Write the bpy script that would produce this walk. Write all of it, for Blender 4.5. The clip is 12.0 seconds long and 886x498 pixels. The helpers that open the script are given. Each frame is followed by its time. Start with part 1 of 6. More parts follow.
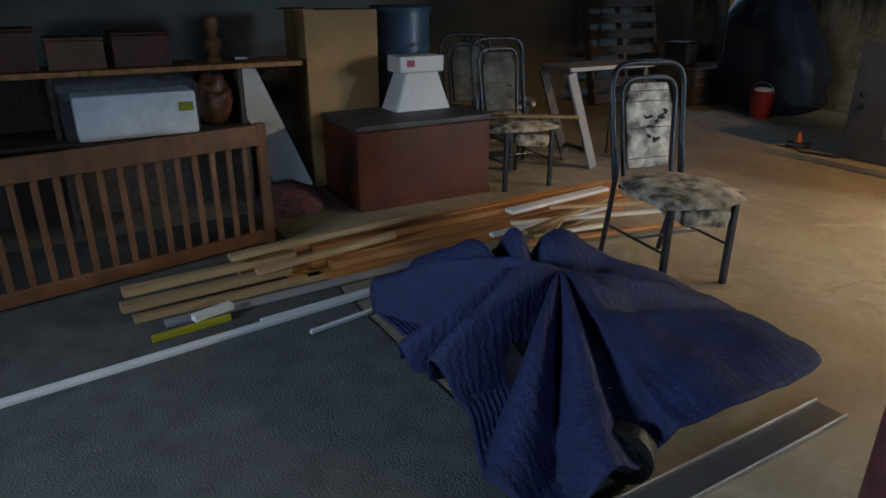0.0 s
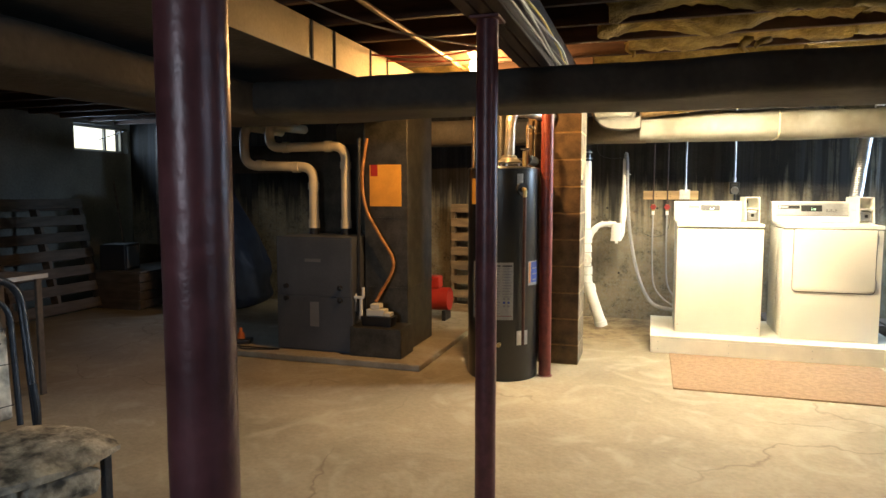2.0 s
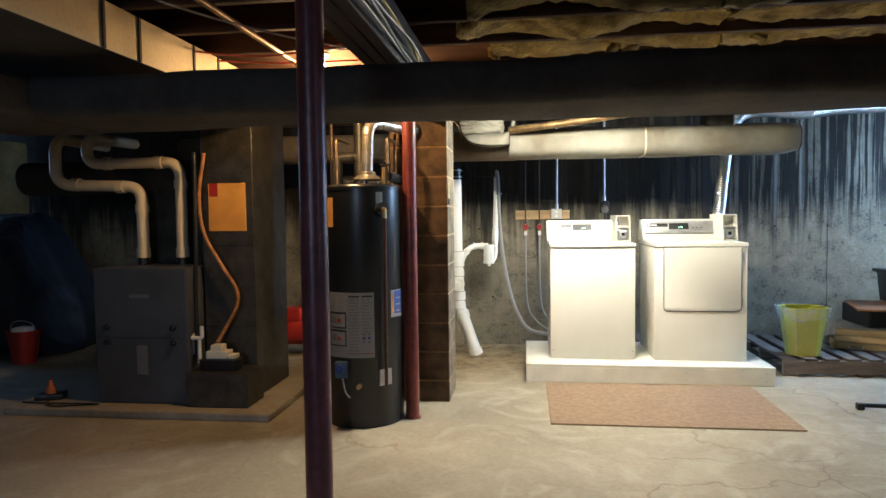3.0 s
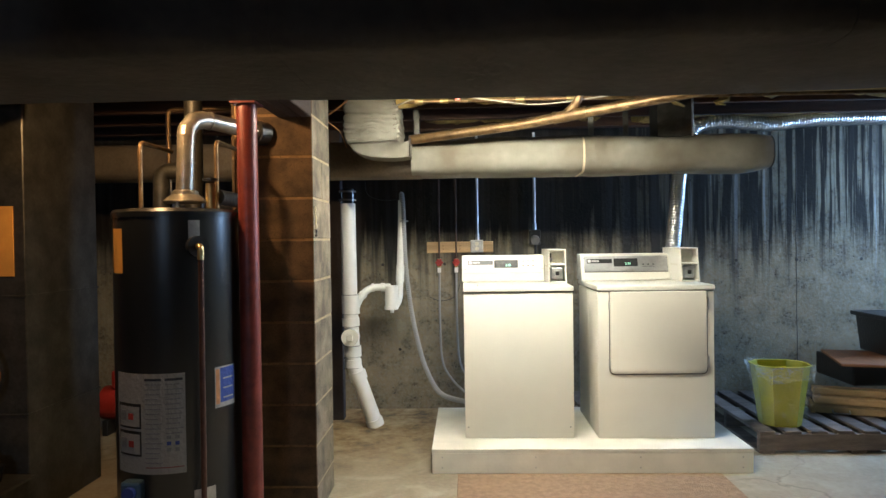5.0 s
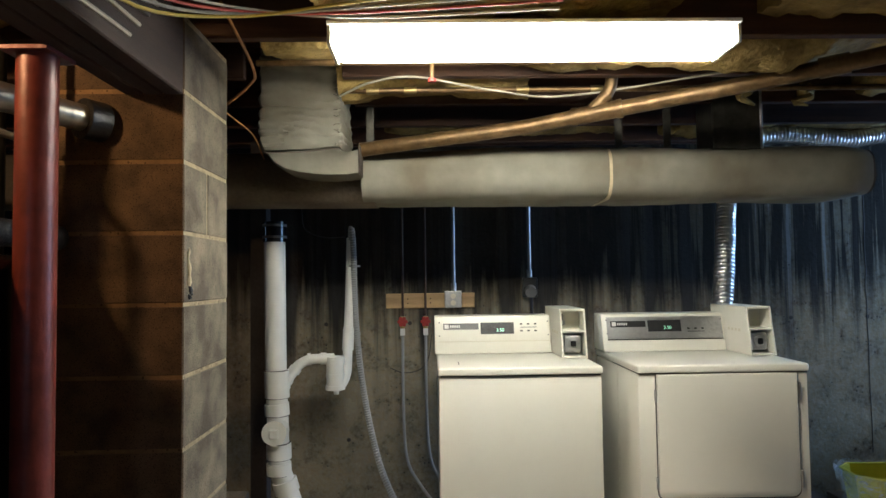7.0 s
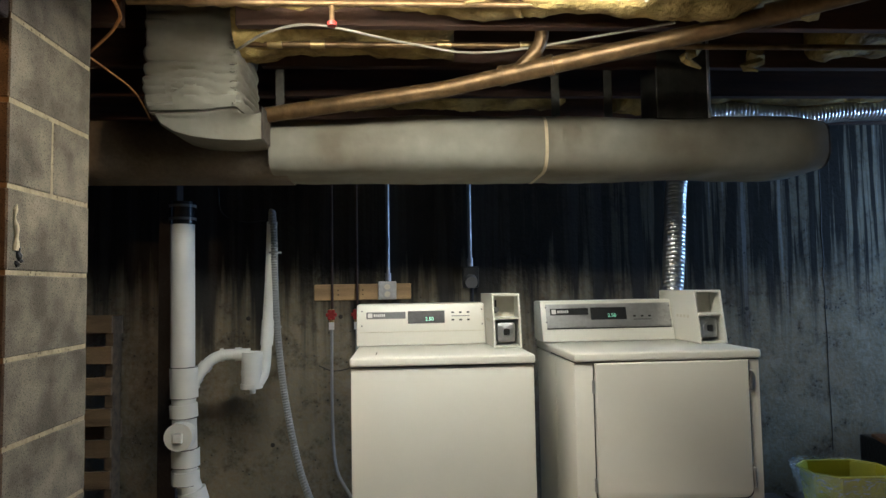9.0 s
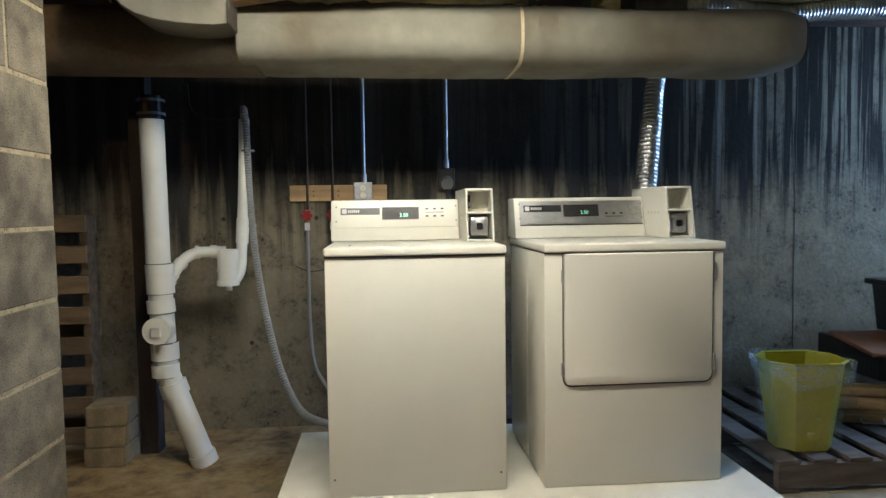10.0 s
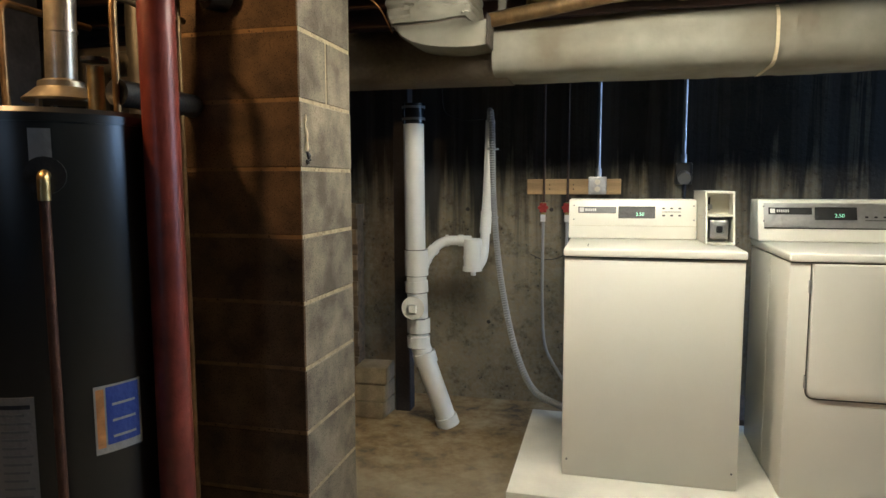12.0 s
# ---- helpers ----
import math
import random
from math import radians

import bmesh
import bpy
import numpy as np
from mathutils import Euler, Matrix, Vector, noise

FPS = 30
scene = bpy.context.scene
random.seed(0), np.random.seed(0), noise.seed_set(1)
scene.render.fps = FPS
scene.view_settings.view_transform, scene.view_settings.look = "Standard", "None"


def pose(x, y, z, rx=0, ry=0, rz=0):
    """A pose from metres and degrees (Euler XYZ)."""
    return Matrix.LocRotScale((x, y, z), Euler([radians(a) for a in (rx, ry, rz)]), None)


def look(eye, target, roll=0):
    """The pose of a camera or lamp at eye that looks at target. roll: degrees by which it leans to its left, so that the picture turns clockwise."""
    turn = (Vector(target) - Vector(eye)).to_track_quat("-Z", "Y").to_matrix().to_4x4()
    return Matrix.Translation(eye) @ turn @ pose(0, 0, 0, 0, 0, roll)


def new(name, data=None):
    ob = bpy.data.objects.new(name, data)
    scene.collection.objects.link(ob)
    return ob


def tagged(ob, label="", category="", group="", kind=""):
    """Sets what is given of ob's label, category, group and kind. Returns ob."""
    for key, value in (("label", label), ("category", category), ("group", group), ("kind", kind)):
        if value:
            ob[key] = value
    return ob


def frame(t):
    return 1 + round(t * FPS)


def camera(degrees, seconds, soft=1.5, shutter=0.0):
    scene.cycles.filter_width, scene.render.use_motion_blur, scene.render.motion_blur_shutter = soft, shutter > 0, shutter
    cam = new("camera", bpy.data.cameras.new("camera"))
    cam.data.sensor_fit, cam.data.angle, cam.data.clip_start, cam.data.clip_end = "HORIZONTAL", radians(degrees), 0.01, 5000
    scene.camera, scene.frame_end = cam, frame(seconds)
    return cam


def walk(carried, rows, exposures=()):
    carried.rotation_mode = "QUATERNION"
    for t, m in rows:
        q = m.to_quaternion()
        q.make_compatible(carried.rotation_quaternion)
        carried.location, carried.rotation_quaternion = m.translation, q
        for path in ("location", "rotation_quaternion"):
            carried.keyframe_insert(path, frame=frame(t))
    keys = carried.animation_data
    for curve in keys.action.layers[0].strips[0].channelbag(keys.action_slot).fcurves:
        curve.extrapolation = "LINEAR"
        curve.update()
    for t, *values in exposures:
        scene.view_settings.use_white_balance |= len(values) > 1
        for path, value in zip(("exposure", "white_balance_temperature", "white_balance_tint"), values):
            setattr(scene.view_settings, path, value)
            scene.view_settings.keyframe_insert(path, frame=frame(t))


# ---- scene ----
cam = camera(68.2, 12.0)
METRES, EYE, TILT, LEAN, TURN = 4.4, 1.4, 0.0, 0.0, 54.5
PATH = [
    (0, (1.382, 0.102, 1.326), (-0.215, 1.054, 0.59), 0.3),
    (0.5, (1.401, 0.198, 1.3), (0.02, 1.544, 0.767), 0.5),
    (1, (1.398, 0.457, 1.29), (0.311, 2.102, 0.955), 0.3),
    (1.5, (1.434, 0.77, 1.292), (0.586, 2.568, 1.071), -0.1),
    (2, (1.355, 1.024, 1.313), (0.753, 2.924, 1.145), -0.0),
    (2.5, (1.33, 1.23, 1.309), (0.985, 3.196, 1.181), -0.5),
    (3, (1.387, 1.566, 1.3), (1.134, 3.547, 1.199), -0.7),
    (3.2, (1.4, 1.689, 1.296), (1.167, 3.673, 1.205), -0.7),
    (4.8, (1.611, 2.732, 1.348), (1.521, 4.73, 1.318), -0.9),
    (5, (1.595, 2.872, 1.354), (1.524, 4.871, 1.328), -0.8),
    (5.5, (1.579, 3.244, 1.408), (1.539, 5.244, 1.4), -0.8),
    (6, (1.628, 3.605, 1.418), (1.614, 5.605, 1.429), -1.0),
    (6.5, (1.591, 3.928, 1.446), (1.608, 5.928, 1.491), -0.9),
    (6.7, (1.542, 4.047, 1.441), (1.572, 6.045, 1.505), -0.8),
    (8.3, (1.647, 4.446, 1.414), (1.713, 6.441, 1.541), -1.0),
    (8.5, (1.676, 4.466, 1.391), (1.762, 6.46, 1.519), -0.9),
    (9, (1.765, 4.48, 1.315), (1.889, 6.473, 1.433), -1.0),
    (9.5, (1.813, 4.47, 1.263), (1.967, 6.464, 1.272), -0.9),
    (10, (1.798, 4.469, 1.204), (1.972, 6.458, 1.082), -0.8),
    (10.5, (1.727, 4.397, 1.264), (1.907, 6.378, 1.059), -0.7),
    (11, (1.683, 4.24, 1.305), (1.727, 6.23, 1.107), -0.6),
    (11.5, (1.672, 4.19, 1.343), (1.469, 6.169, 1.138), -0.4),
    (12, (1.728, 4.256, 1.327), (1.248, 6.187, 1.124), -0.2),
]
EXPOSURES = [(0, 1.22, 7200, 11), (0.5, 1.3, 7900, 11), (1.1, 1.3, 9300, 14), (1.6, 1.26, 8800, 13), (2.2, 1.0, 7500, 11), (3, 0.52, 6200, 10), (4.9, 0.05, 6200, 10), (6.5, -0.65, 6100, 10), (8.5, -1.15, 5900, 10), (9, -1.15, 5900, 10), (9.5, -0.85, 6000, 10), (10.5, -0.75, 6200, 10), (11, -0.85, 6250, 10), (12, -0.62, 6300, 10)]
walk(cam, [(t, look(eye, target, roll)) for t, eye, target, roll in PATH], EXPOSURES)

# ---- build ----
# world: clear sky seen and felt only through the basement windows
world = bpy.data.worlds.new("sky")
scene.world = world
world.use_nodes = True
wn = world.node_tree
sky = wn.nodes.new("ShaderNodeTexSky")
sky.sky_type = "NISHITA"
sky.sun_disc = False
sky.sun_elevation, sky.sun_rotation = radians(40), radians(12)
wn.links.new(sky.outputs[0], wn.nodes["Background"].inputs[0])
wn.nodes["Background"].inputs[1].default_value = 0.12
sun = new("sun", bpy.data.lights.new("sun", "SUN"))
sun.data.energy, sun.data.angle, sun.data.color = 3.0, radians(0.5), (1.0, 0.95, 0.88)
sun.matrix_world = look((2.0, 9.4, 8.1), (0, 0, 0))


def area_lamp(name, place, target, w, h, power, color, spread=130):
    d = bpy.data.lights.new(name, "AREA")
    d.spread = radians(spread)
    d.shape, d.size, d.size_y, d.energy, d.color = "RECTANGLE", w, h, power, color
    ob = new(name, d)
    ob.matrix_world = look(place, target)
    return ob


DAY = (0.38, 0.62, 1.0)
area_lamp("daylight_east", (5.93, 7.58, 1.85), (3.6, 7.75, 0.9), 0.8, 0.5, 68, DAY)
area_lamp("daylight_east_south", (5.93, 0.5, 1.85), (0, 0.5, 0.0), 1.3, 0.5, 4, DAY, 90)
area_lamp("daylight_west", (-5.3, 7.66, 2.0), (0, 7.3, 1.4), 0.76, 0.32, 5, DAY)
area_lamp("daylight_south", (0.1, -3.13, 1.85), (-0.35, 1.2, 0.2), 1.3, 0.5, 9, (0.5, 0.7, 1.0), 70)
bulb_light = new("bulb_light", bpy.data.lights.new("bulb_light", "POINT"))
bulb_light.data.energy, bulb_light.data.color, bulb_light.data.shadow_soft_size = 39, (1.0, 0.6, 0.27), 0.035
bulb_light.location = (0.22, 5.28, 2.15)

# ---------------- materials ----------------


def shader(name, color, rough=0.6, metal=0.0, var=0.25, scale=6.0, bump=0.3, fine=60.0, tint=None, stretch=(1, 1, 1), per_object=0.0, island=0.0):
    """Base colour with broad stains and fine grain, and relief."""
    m = bpy.data.materials.new(name)
    m.use_nodes = True
    nt = m.node_tree
    b = nt.nodes["Principled BSDF"]
    b.inputs["Roughness"].default_value, b.inputs["Metallic"].default_value = rough, metal
    tc = nt.nodes.new("ShaderNodeTexCoord")
    mp = nt.nodes.new("ShaderNodeMapping")
    mp.inputs["Scale"].default_value = stretch
    nt.links.new(tc.outputs["Object"], mp.inputs[0])
    n1 = nt.nodes.new("ShaderNodeTexNoise")
    n1.inputs["Scale"].default_value, n1.inputs["Detail"].default_value = scale, 5
    n2 = nt.nodes.new("ShaderNodeTexNoise")
    n2.inputs["Scale"].default_value, n2.inputs["Detail"].default_value = fine, 3
    ramp = nt.nodes.new("ShaderNodeValToRGB")
    dark = tuple(c * (1 - var) for c in (tint or color)) + (1,)
    light = tuple(min(c * (1 + var * 0.7), 0.95) for c in color) + (1,)
    ramp.color_ramp.elements[0].position, ramp.color_ramp.elements[0].color = 0.35, dark
    ramp.color_ramp.elements[1].position, ramp.color_ramp.elements[1].color = 0.65, light
    nt.links.new(mp.outputs[0], n1.inputs["Vector"])
    nt.links.new(mp.outputs[0], n2.inputs["Vector"])
    nt.links.new(n1.outputs["Fac"], ramp.inputs[0])
    mix = nt.nodes.new("ShaderNodeMix")
    mix.data_type, mix.blend_type = "RGBA", "OVERLAY"
    mix.inputs[0].default_value = min(0.9, var * 1.4)
    nt.links.new(ramp.outputs[0], mix.inputs[6])
    gray = nt.nodes.new("ShaderNodeRGBToBW")
    nt.links.new(n2.outputs["Color"], gray.inputs[0])
    nt.links.new(gray.outputs[0], mix.inputs[7])
    out = mix.outputs[2]
    if per_object or island:
        src = nt.nodes.new("ShaderNodeObjectInfo") if per_object else nt.nodes.new("ShaderNodeNewGeometry")
        key = "Random" if per_object else "Random Per Island"
        mr = nt.nodes.new("ShaderNodeMapRange")
        k = per_object or island
        mr.inputs[3].default_value, mr.inputs[4].default_value = 1 - k, 1 + k
        nt.links.new(src.outputs[key], mr.inputs[0])
        hsv = nt.nodes.new("ShaderNodeHueSaturation")
        nt.links.new(mr.outputs[0], hsv.inputs["Value"])
        nt.links.new(out, hsv.inputs["Color"])
        out = hsv.outputs[0]
    nt.links.new(out, b.inputs["Base Color"])
    if bump:
        bp = nt.nodes.new("ShaderNodeBump")
        bp.inputs["Strength"].default_value, bp.inputs["Distance"].default_value = bump, 0.01
        nt.links.new(n2.outputs["Fac"], bp.inputs["Height"])
        nt.links.new(bp.outputs[0], b.inputs["Normal"])
    return m


def emitter(name, color, strength):
    m = bpy.data.materials.new(name)
    m.use_nodes = True
    b = m.node_tree.nodes["Principled BSDF"]
    b.inputs["Base Color"].default_value = (0.8, 0.8, 0.8, 1)
    b.inputs["Emission Color"].default_value = (*color, 1)
    b.inputs["Emission Strength"].default_value = strength
    return m


def streaked_wall():
    """Poured concrete: long damp streaks from the top with the duct's shade painted in, pits, a paler patchy foot."""
    m = bpy.data.materials.new("streaked_concrete")
    m.use_nodes = True
    nt = m.node_tree
    b = nt.nodes["Principled BSDF"]
    b.inputs["Roughness"].default_value = 0.92
    b.inputs["Specular IOR Level"].default_value = 0.12
    tc = nt.nodes.new("ShaderNodeTexCoord")
    link = nt.links.new

    def noise_at(stretch, scale, detail=6, rough=0.6):
        mp = nt.nodes.new("ShaderNodeMapping")
        mp.inputs["Scale"].default_value = stretch
        n = nt.nodes.new("ShaderNodeTexNoise")
        n.inputs["Scale"].default_value, n.inputs["Detail"].default_value, n.inputs["Roughness"].default_value = scale, detail, rough
        link(tc.outputs["Object"], mp.inputs[0])
        link(mp.outputs[0], n.inputs["Vector"])
        return n.outputs["Fac"]

    def maths(op, a, c, clamp=False):
        n = nt.nodes.new("ShaderNodeMath")
        n.operation, n.use_clamp = op, clamp
        for k, v in enumerate((a, c)):
            if isinstance(v, (int, float)):
                n.inputs[k].default_value = v
            else:
                link(v, n.inputs[k])
        return n.outputs[0]

    def step(v, lo, hi):
        n = nt.nodes.new("ShaderNodeMapRange")
        n.inputs[1].default_value, n.inputs[2].default_value = lo, hi
        link(v, n.inputs[0])
        return n.outputs[0]

    def blend(f, a, c):
        n = nt.nodes.new("ShaderNodeMix")
        n.data_type = "RGBA"
        for k, v in ((0, f), (6, a), (7, c)):
            if isinstance(v, tuple):
                n.inputs[k].default_value = (*v, 1)
            else:
                link(v, n.inputs[k])
        return n.outputs[2]

    sep = nt.nodes.new("ShaderNodeSeparateXYZ")
    link(tc.outputs["Object"], sep.inputs[0])
    broad, streak, thin, grain = noise_at((1, 1, 1), 1.3), noise_at((9, 9, 0.35), 1.0, 8), noise_at((17, 17, 0.42), 1.0, 5, 0.62), noise_at((1, 1, 1), 38)
    mottle = noise_at((1, 1, 1), 6.5, 8, 0.7)
    base = blend(step(broad, 0.35, 0.65), (0.17, 0.13, 0.075), (0.3, 0.25, 0.16))
    base = blend(maths("MULTIPLY", step(mottle, 0.5, 0.6), 0.85), base, (0.085, 0.06, 0.035))
    base = blend(maths("MULTIPLY", step(mottle, 0.44, 0.37), 0.6), base, (0.36, 0.33, 0.25))
    base = blend(step(grain, 0.3, 0.75), base, (0.26, 0.245, 0.2))
    # dark upper band: damp streaks together with the duct's shadow, put into the colour
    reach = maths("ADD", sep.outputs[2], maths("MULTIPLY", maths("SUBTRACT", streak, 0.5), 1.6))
    damp_shade = step(reach, 1.02, 1.38)
    # pale streaks strengthen eastward, painting in the daylit end and the shaded west
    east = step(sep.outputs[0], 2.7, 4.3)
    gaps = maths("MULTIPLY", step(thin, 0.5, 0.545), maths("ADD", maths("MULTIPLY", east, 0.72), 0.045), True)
    base = blend(maths("MULTIPLY", damp_shade, maths("SUBTRACT", 0.95, gaps)), base, (0.02, 0.0185, 0.0175))
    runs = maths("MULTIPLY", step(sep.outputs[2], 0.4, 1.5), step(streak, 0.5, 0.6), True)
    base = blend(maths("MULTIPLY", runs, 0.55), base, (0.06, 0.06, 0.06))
    pale = maths("MULTIPLY", step(thin, 0.6, 0.63), step(sep.outputs[2], 0.9, 1.6), True)
    base = blend(maths("MULTIPLY", pale, maths("ADD", maths("MULTIPLY", east, 0.5), 0.02)), base, (0.42, 0.42, 0.41))
    vor = nt.nodes.new("ShaderNodeTexVoronoi")
    vor.inputs["Scale"].default_value = 30
    link(tc.outputs["Object"], vor.inputs["Vector"])
    pits = maths("LESS_THAN", vor.outputs["Distance"], maths("MULTIPLY", step(mottle, 0.42, 0.62), 0.2))
    base = blend(maths("MULTIPLY", pits, 0.7), base, (0.03, 0.03, 0.03))
    link(base, b.inputs["Base Color"])
    bp = nt.nodes.new("ShaderNodeBump")
    bp.inputs["Strength"].default_value, bp.inputs["Distance"].default_value = 0.5, 0.008
    link(maths("SUBTRACT", grain, pits), bp.inputs["Height"])
    link(bp.outputs[0], b.inputs["Normal"])
    return m


def cracked_floor():
    """Trowelled concrete floor: swirls, rusty and pale stains, a few thin cracks."""
    m = shader("floor_concrete", (0.31, 0.265, 0.19), 0.7, var=0.22, scale=1.1, bump=0.2, fine=40)
    nt = m.node_tree
    b = nt.nodes["Principled BSDF"]
    old = b.inputs["Base Color"].links[0].from_socket
    tc = nt.nodes.new("ShaderNodeTexCoord")
    few = nt.nodes.new("ShaderNodeTexNoise")
    few.inputs["Scale"].default_value = 0.5
    nt.links.new(tc.outputs["Object"], few.inputs["Vector"])
    keep = nt.nodes.new("ShaderNodeMapRange")
    keep.inputs[1].default_value, keep.inputs[2].default_value = 0.47, 0.55
    nt.links.new(few.outputs["Fac"], keep.inputs[0])
    both = nt.nodes.new("ShaderNodeMath")
    both.operation = "MULTIPLY"
    warp = nt.nodes.new("ShaderNodeTexNoise")
    warp.inputs["Scale"].default_value, warp.inputs["Detail"].default_value = 1.6, 4
    add = nt.nodes.new("ShaderNodeMix")
    add.data_type, add.blend_type = "RGBA", "LINEAR_LIGHT"
    add.inputs[0].default_value = 0.35
    nt.links.new(tc.outputs["Object"], warp.inputs["Vector"])
    nt.links.new(tc.outputs["Object"], add.inputs[6])
    nt.links.new(warp.outputs["Color"], add.inputs[7])
    vor = nt.nodes.new("ShaderNodeTexVoronoi")
    vor.feature = "DISTANCE_TO_EDGE"
    vor.inputs["Scale"].default_value = 0.55
    nt.links.new(add.outputs[2], vor.inputs["Vector"])
    crack = nt.nodes.new("ShaderNodeMapRange")
    crack.inputs[1].default_value, crack.inputs[2].default_value, crack.inputs[3].default_value, crack.inputs[4].default_value = 0.0, 0.006, 0.55, 0.0
    nt.links.new(vor.outputs["Distance"], crack.inputs[0])
    nt.links.new(crack.outputs[0], both.inputs[0])
    nt.links.new(keep.outputs[0], both.inputs[1])
    wave = nt.nodes.new("ShaderNodeTexNoise")
    wave.inputs["Scale"].default_value, wave.inputs["Detail"].default_value, wave.inputs["Distortion"].default_value = 2.2, 7, 2.5
    nt.links.new(tc.outputs["Object"], wave.inputs["Vector"])
    pale = nt.nodes.new("ShaderNodeMapRange")
    pale.inputs[1].default_value, pale.inputs[2].default_value, pale.inputs[4].default_value = 0.5, 0.7, 0.55
    nt.links.new(wave.outputs["Fac"], pale.inputs[0])
    last = old
    for fac, col in ((pale.outputs[0], (0.43, 0.39, 0.3, 1)), (both.outputs[0], (0.12, 0.09, 0.06, 1))):
        mx = nt.nodes.new("ShaderNodeMix")
        mx.data_type = "RGBA"
        nt.links.new(fac, mx.inputs[0])
        nt.links.new(last, mx.inputs[6])
        mx.inputs[7].default_value = col
        last = mx.outputs[2]
    damp = nt.nodes.new("ShaderNodeVectorMath")
    damp.operation = "DISTANCE"
    damp.inputs[1].default_value = (0.75, 7.95, 0)
    nt.links.new(add.outputs[2], damp.inputs[0])
    near = nt.nodes.new("ShaderNodeMapRange")
    near.inputs[1].default_value, near.inputs[2].default_value, near.inputs[3].default_value, near.inputs[4].default_value = 0.6, 1.5, 0.85, 0.0
    nt.links.new(damp.outputs["Value"], near.inputs[0])
    blot = nt.nodes.new("ShaderNodeTexNoise")
    blot.inputs["Scale"].default_value, blot.inputs["Detail"].default_value, blot.inputs["Roughness"].default_value, blot.inputs["Distortion"].default_value = 6.0, 8, 0.68, 0.15
    nt.links.new(tc.outputs["Object"], blot.inputs["Vector"])
    tone = nt.nodes.new("ShaderNodeValToRGB")
    stops = tone.color_ramp.elements
    stops[0].position, stops[0].color = 0.36, (0.045, 0.022, 0.012, 1)
    stops[1].position, stops[1].color = 0.66, (0.38, 0.31, 0.19, 1)
    middle = stops.new(0.48)
    middle.color = (0.23, 0.15, 0.06, 1)
    nt.links.new(blot.outputs["Fac"], tone.inputs[0])
    mx = nt.nodes.new("ShaderNodeMix")
    mx.data_type = "RGBA"
    nt.links.new(near.outputs[0], mx.inputs[0])
    nt.links.new(last, mx.inputs[6])
    nt.links.new(tone.outputs[0], mx.inputs[7])
    last = mx.outputs[2]
    nt.links.new(last, b.inputs["Base Color"])
    return m


M_WALLN = streaked_wall()
M_WALL = shader("poured_concrete", (0.18, 0.175, 0.15), 0.9, var=0.3, scale=1.4, bump=0.5, fine=45)
M_FLOOR = cracked_floor()
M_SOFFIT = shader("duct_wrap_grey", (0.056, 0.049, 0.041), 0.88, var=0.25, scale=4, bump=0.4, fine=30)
M_WRAP = shader("duct_wrap_white", (0.215, 0.205, 0.168), 0.9, tint=(0.18, 0.155, 0.11), var=0.16, scale=3.2, bump=0.35, fine=14)
M_TAN = shader("duct_board_tan", (0.55, 0.46, 0.3), 0.8, var=0.15, scale=3, bump=0.2)
M_GALV = shader("galvanised_sheet", (0.085, 0.08, 0.066), 0.45, 0.7, var=0.3, scale=9, bump=0.08)
M_DARKSTEEL = shader("furnace_enamel", (0.08, 0.088, 0.1), 0.45, 0.2, var=0.12, scale=4, bump=0.05)
M_TANK = shader("heater_enamel", (0.014, 0.015, 0.015), 0.3, 0.1, var=0.1, scale=5, bump=0.02)
M_RED = shader("red_oxide_paint", (0.16, 0.03, 0.022), 0.38, 0.1, var=0.3, scale=12, bump=0.15, fine=40)
M_MAROON = shader("maroon_paint", (0.14, 0.045, 0.048), 0.35, 0.1, var=0.3, scale=12, bump=0.15, fine=40)
M_WOOD = shader("joist_wood", (0.075, 0.036, 0.021), 0.8, var=0.35, scale=3, bump=0.3, stretch=(0.6, 8, 8))
M_PALE = shader("pale_pine", (0.42, 0.28, 0.14), 0.7, var=0.25, scale=3, bump=0.2, stretch=(1, 8, 8), per_object=0.25)
M_BOARD = shader("stained_board", (0.46, 0.2, 0.065), 0.55, var=0.3, scale=3, bump=0.2, stretch=(1, 9, 9), per_object=0.25)
M_OLDWOOD = shader("old_grey_wood", (0.1, 0.08, 0.065), 0.85, var=0.3, scale=4, bump=0.3, stretch=(1, 6, 6), per_object=0.3)
M_CRIB = shader("crib_wood", (0.2, 0.08, 0.03), 0.5, var=0.25, scale=4, bump=0.1, stretch=(3, 3, 1))
M_CHEST = shader("mahogany_chest", (0.11, 0.024, 0.009), 0.5, var=0.3, scale=4, bump=0.1)
M_ENAMEL = shader("white_enamel", (0.8, 0.78, 0.7), 0.28, var=0.03, scale=3, bump=0.0)
M_PLATFORM = shader("white_painted_wood", (0.78, 0.76, 0.68), 0.45, var=0.08, scale=6, bump=0.1)
M_BLOCK = shader("concrete_block", (0.165, 0.138, 0.098), 0.95, var=0.45, scale=9, bump=0.35, fine=260, per_object=0.12)
M_MORTAR = shader("mortar", (0.32, 0.26, 0.16), 0.95, var=0.2, scale=20, bump=0.5)
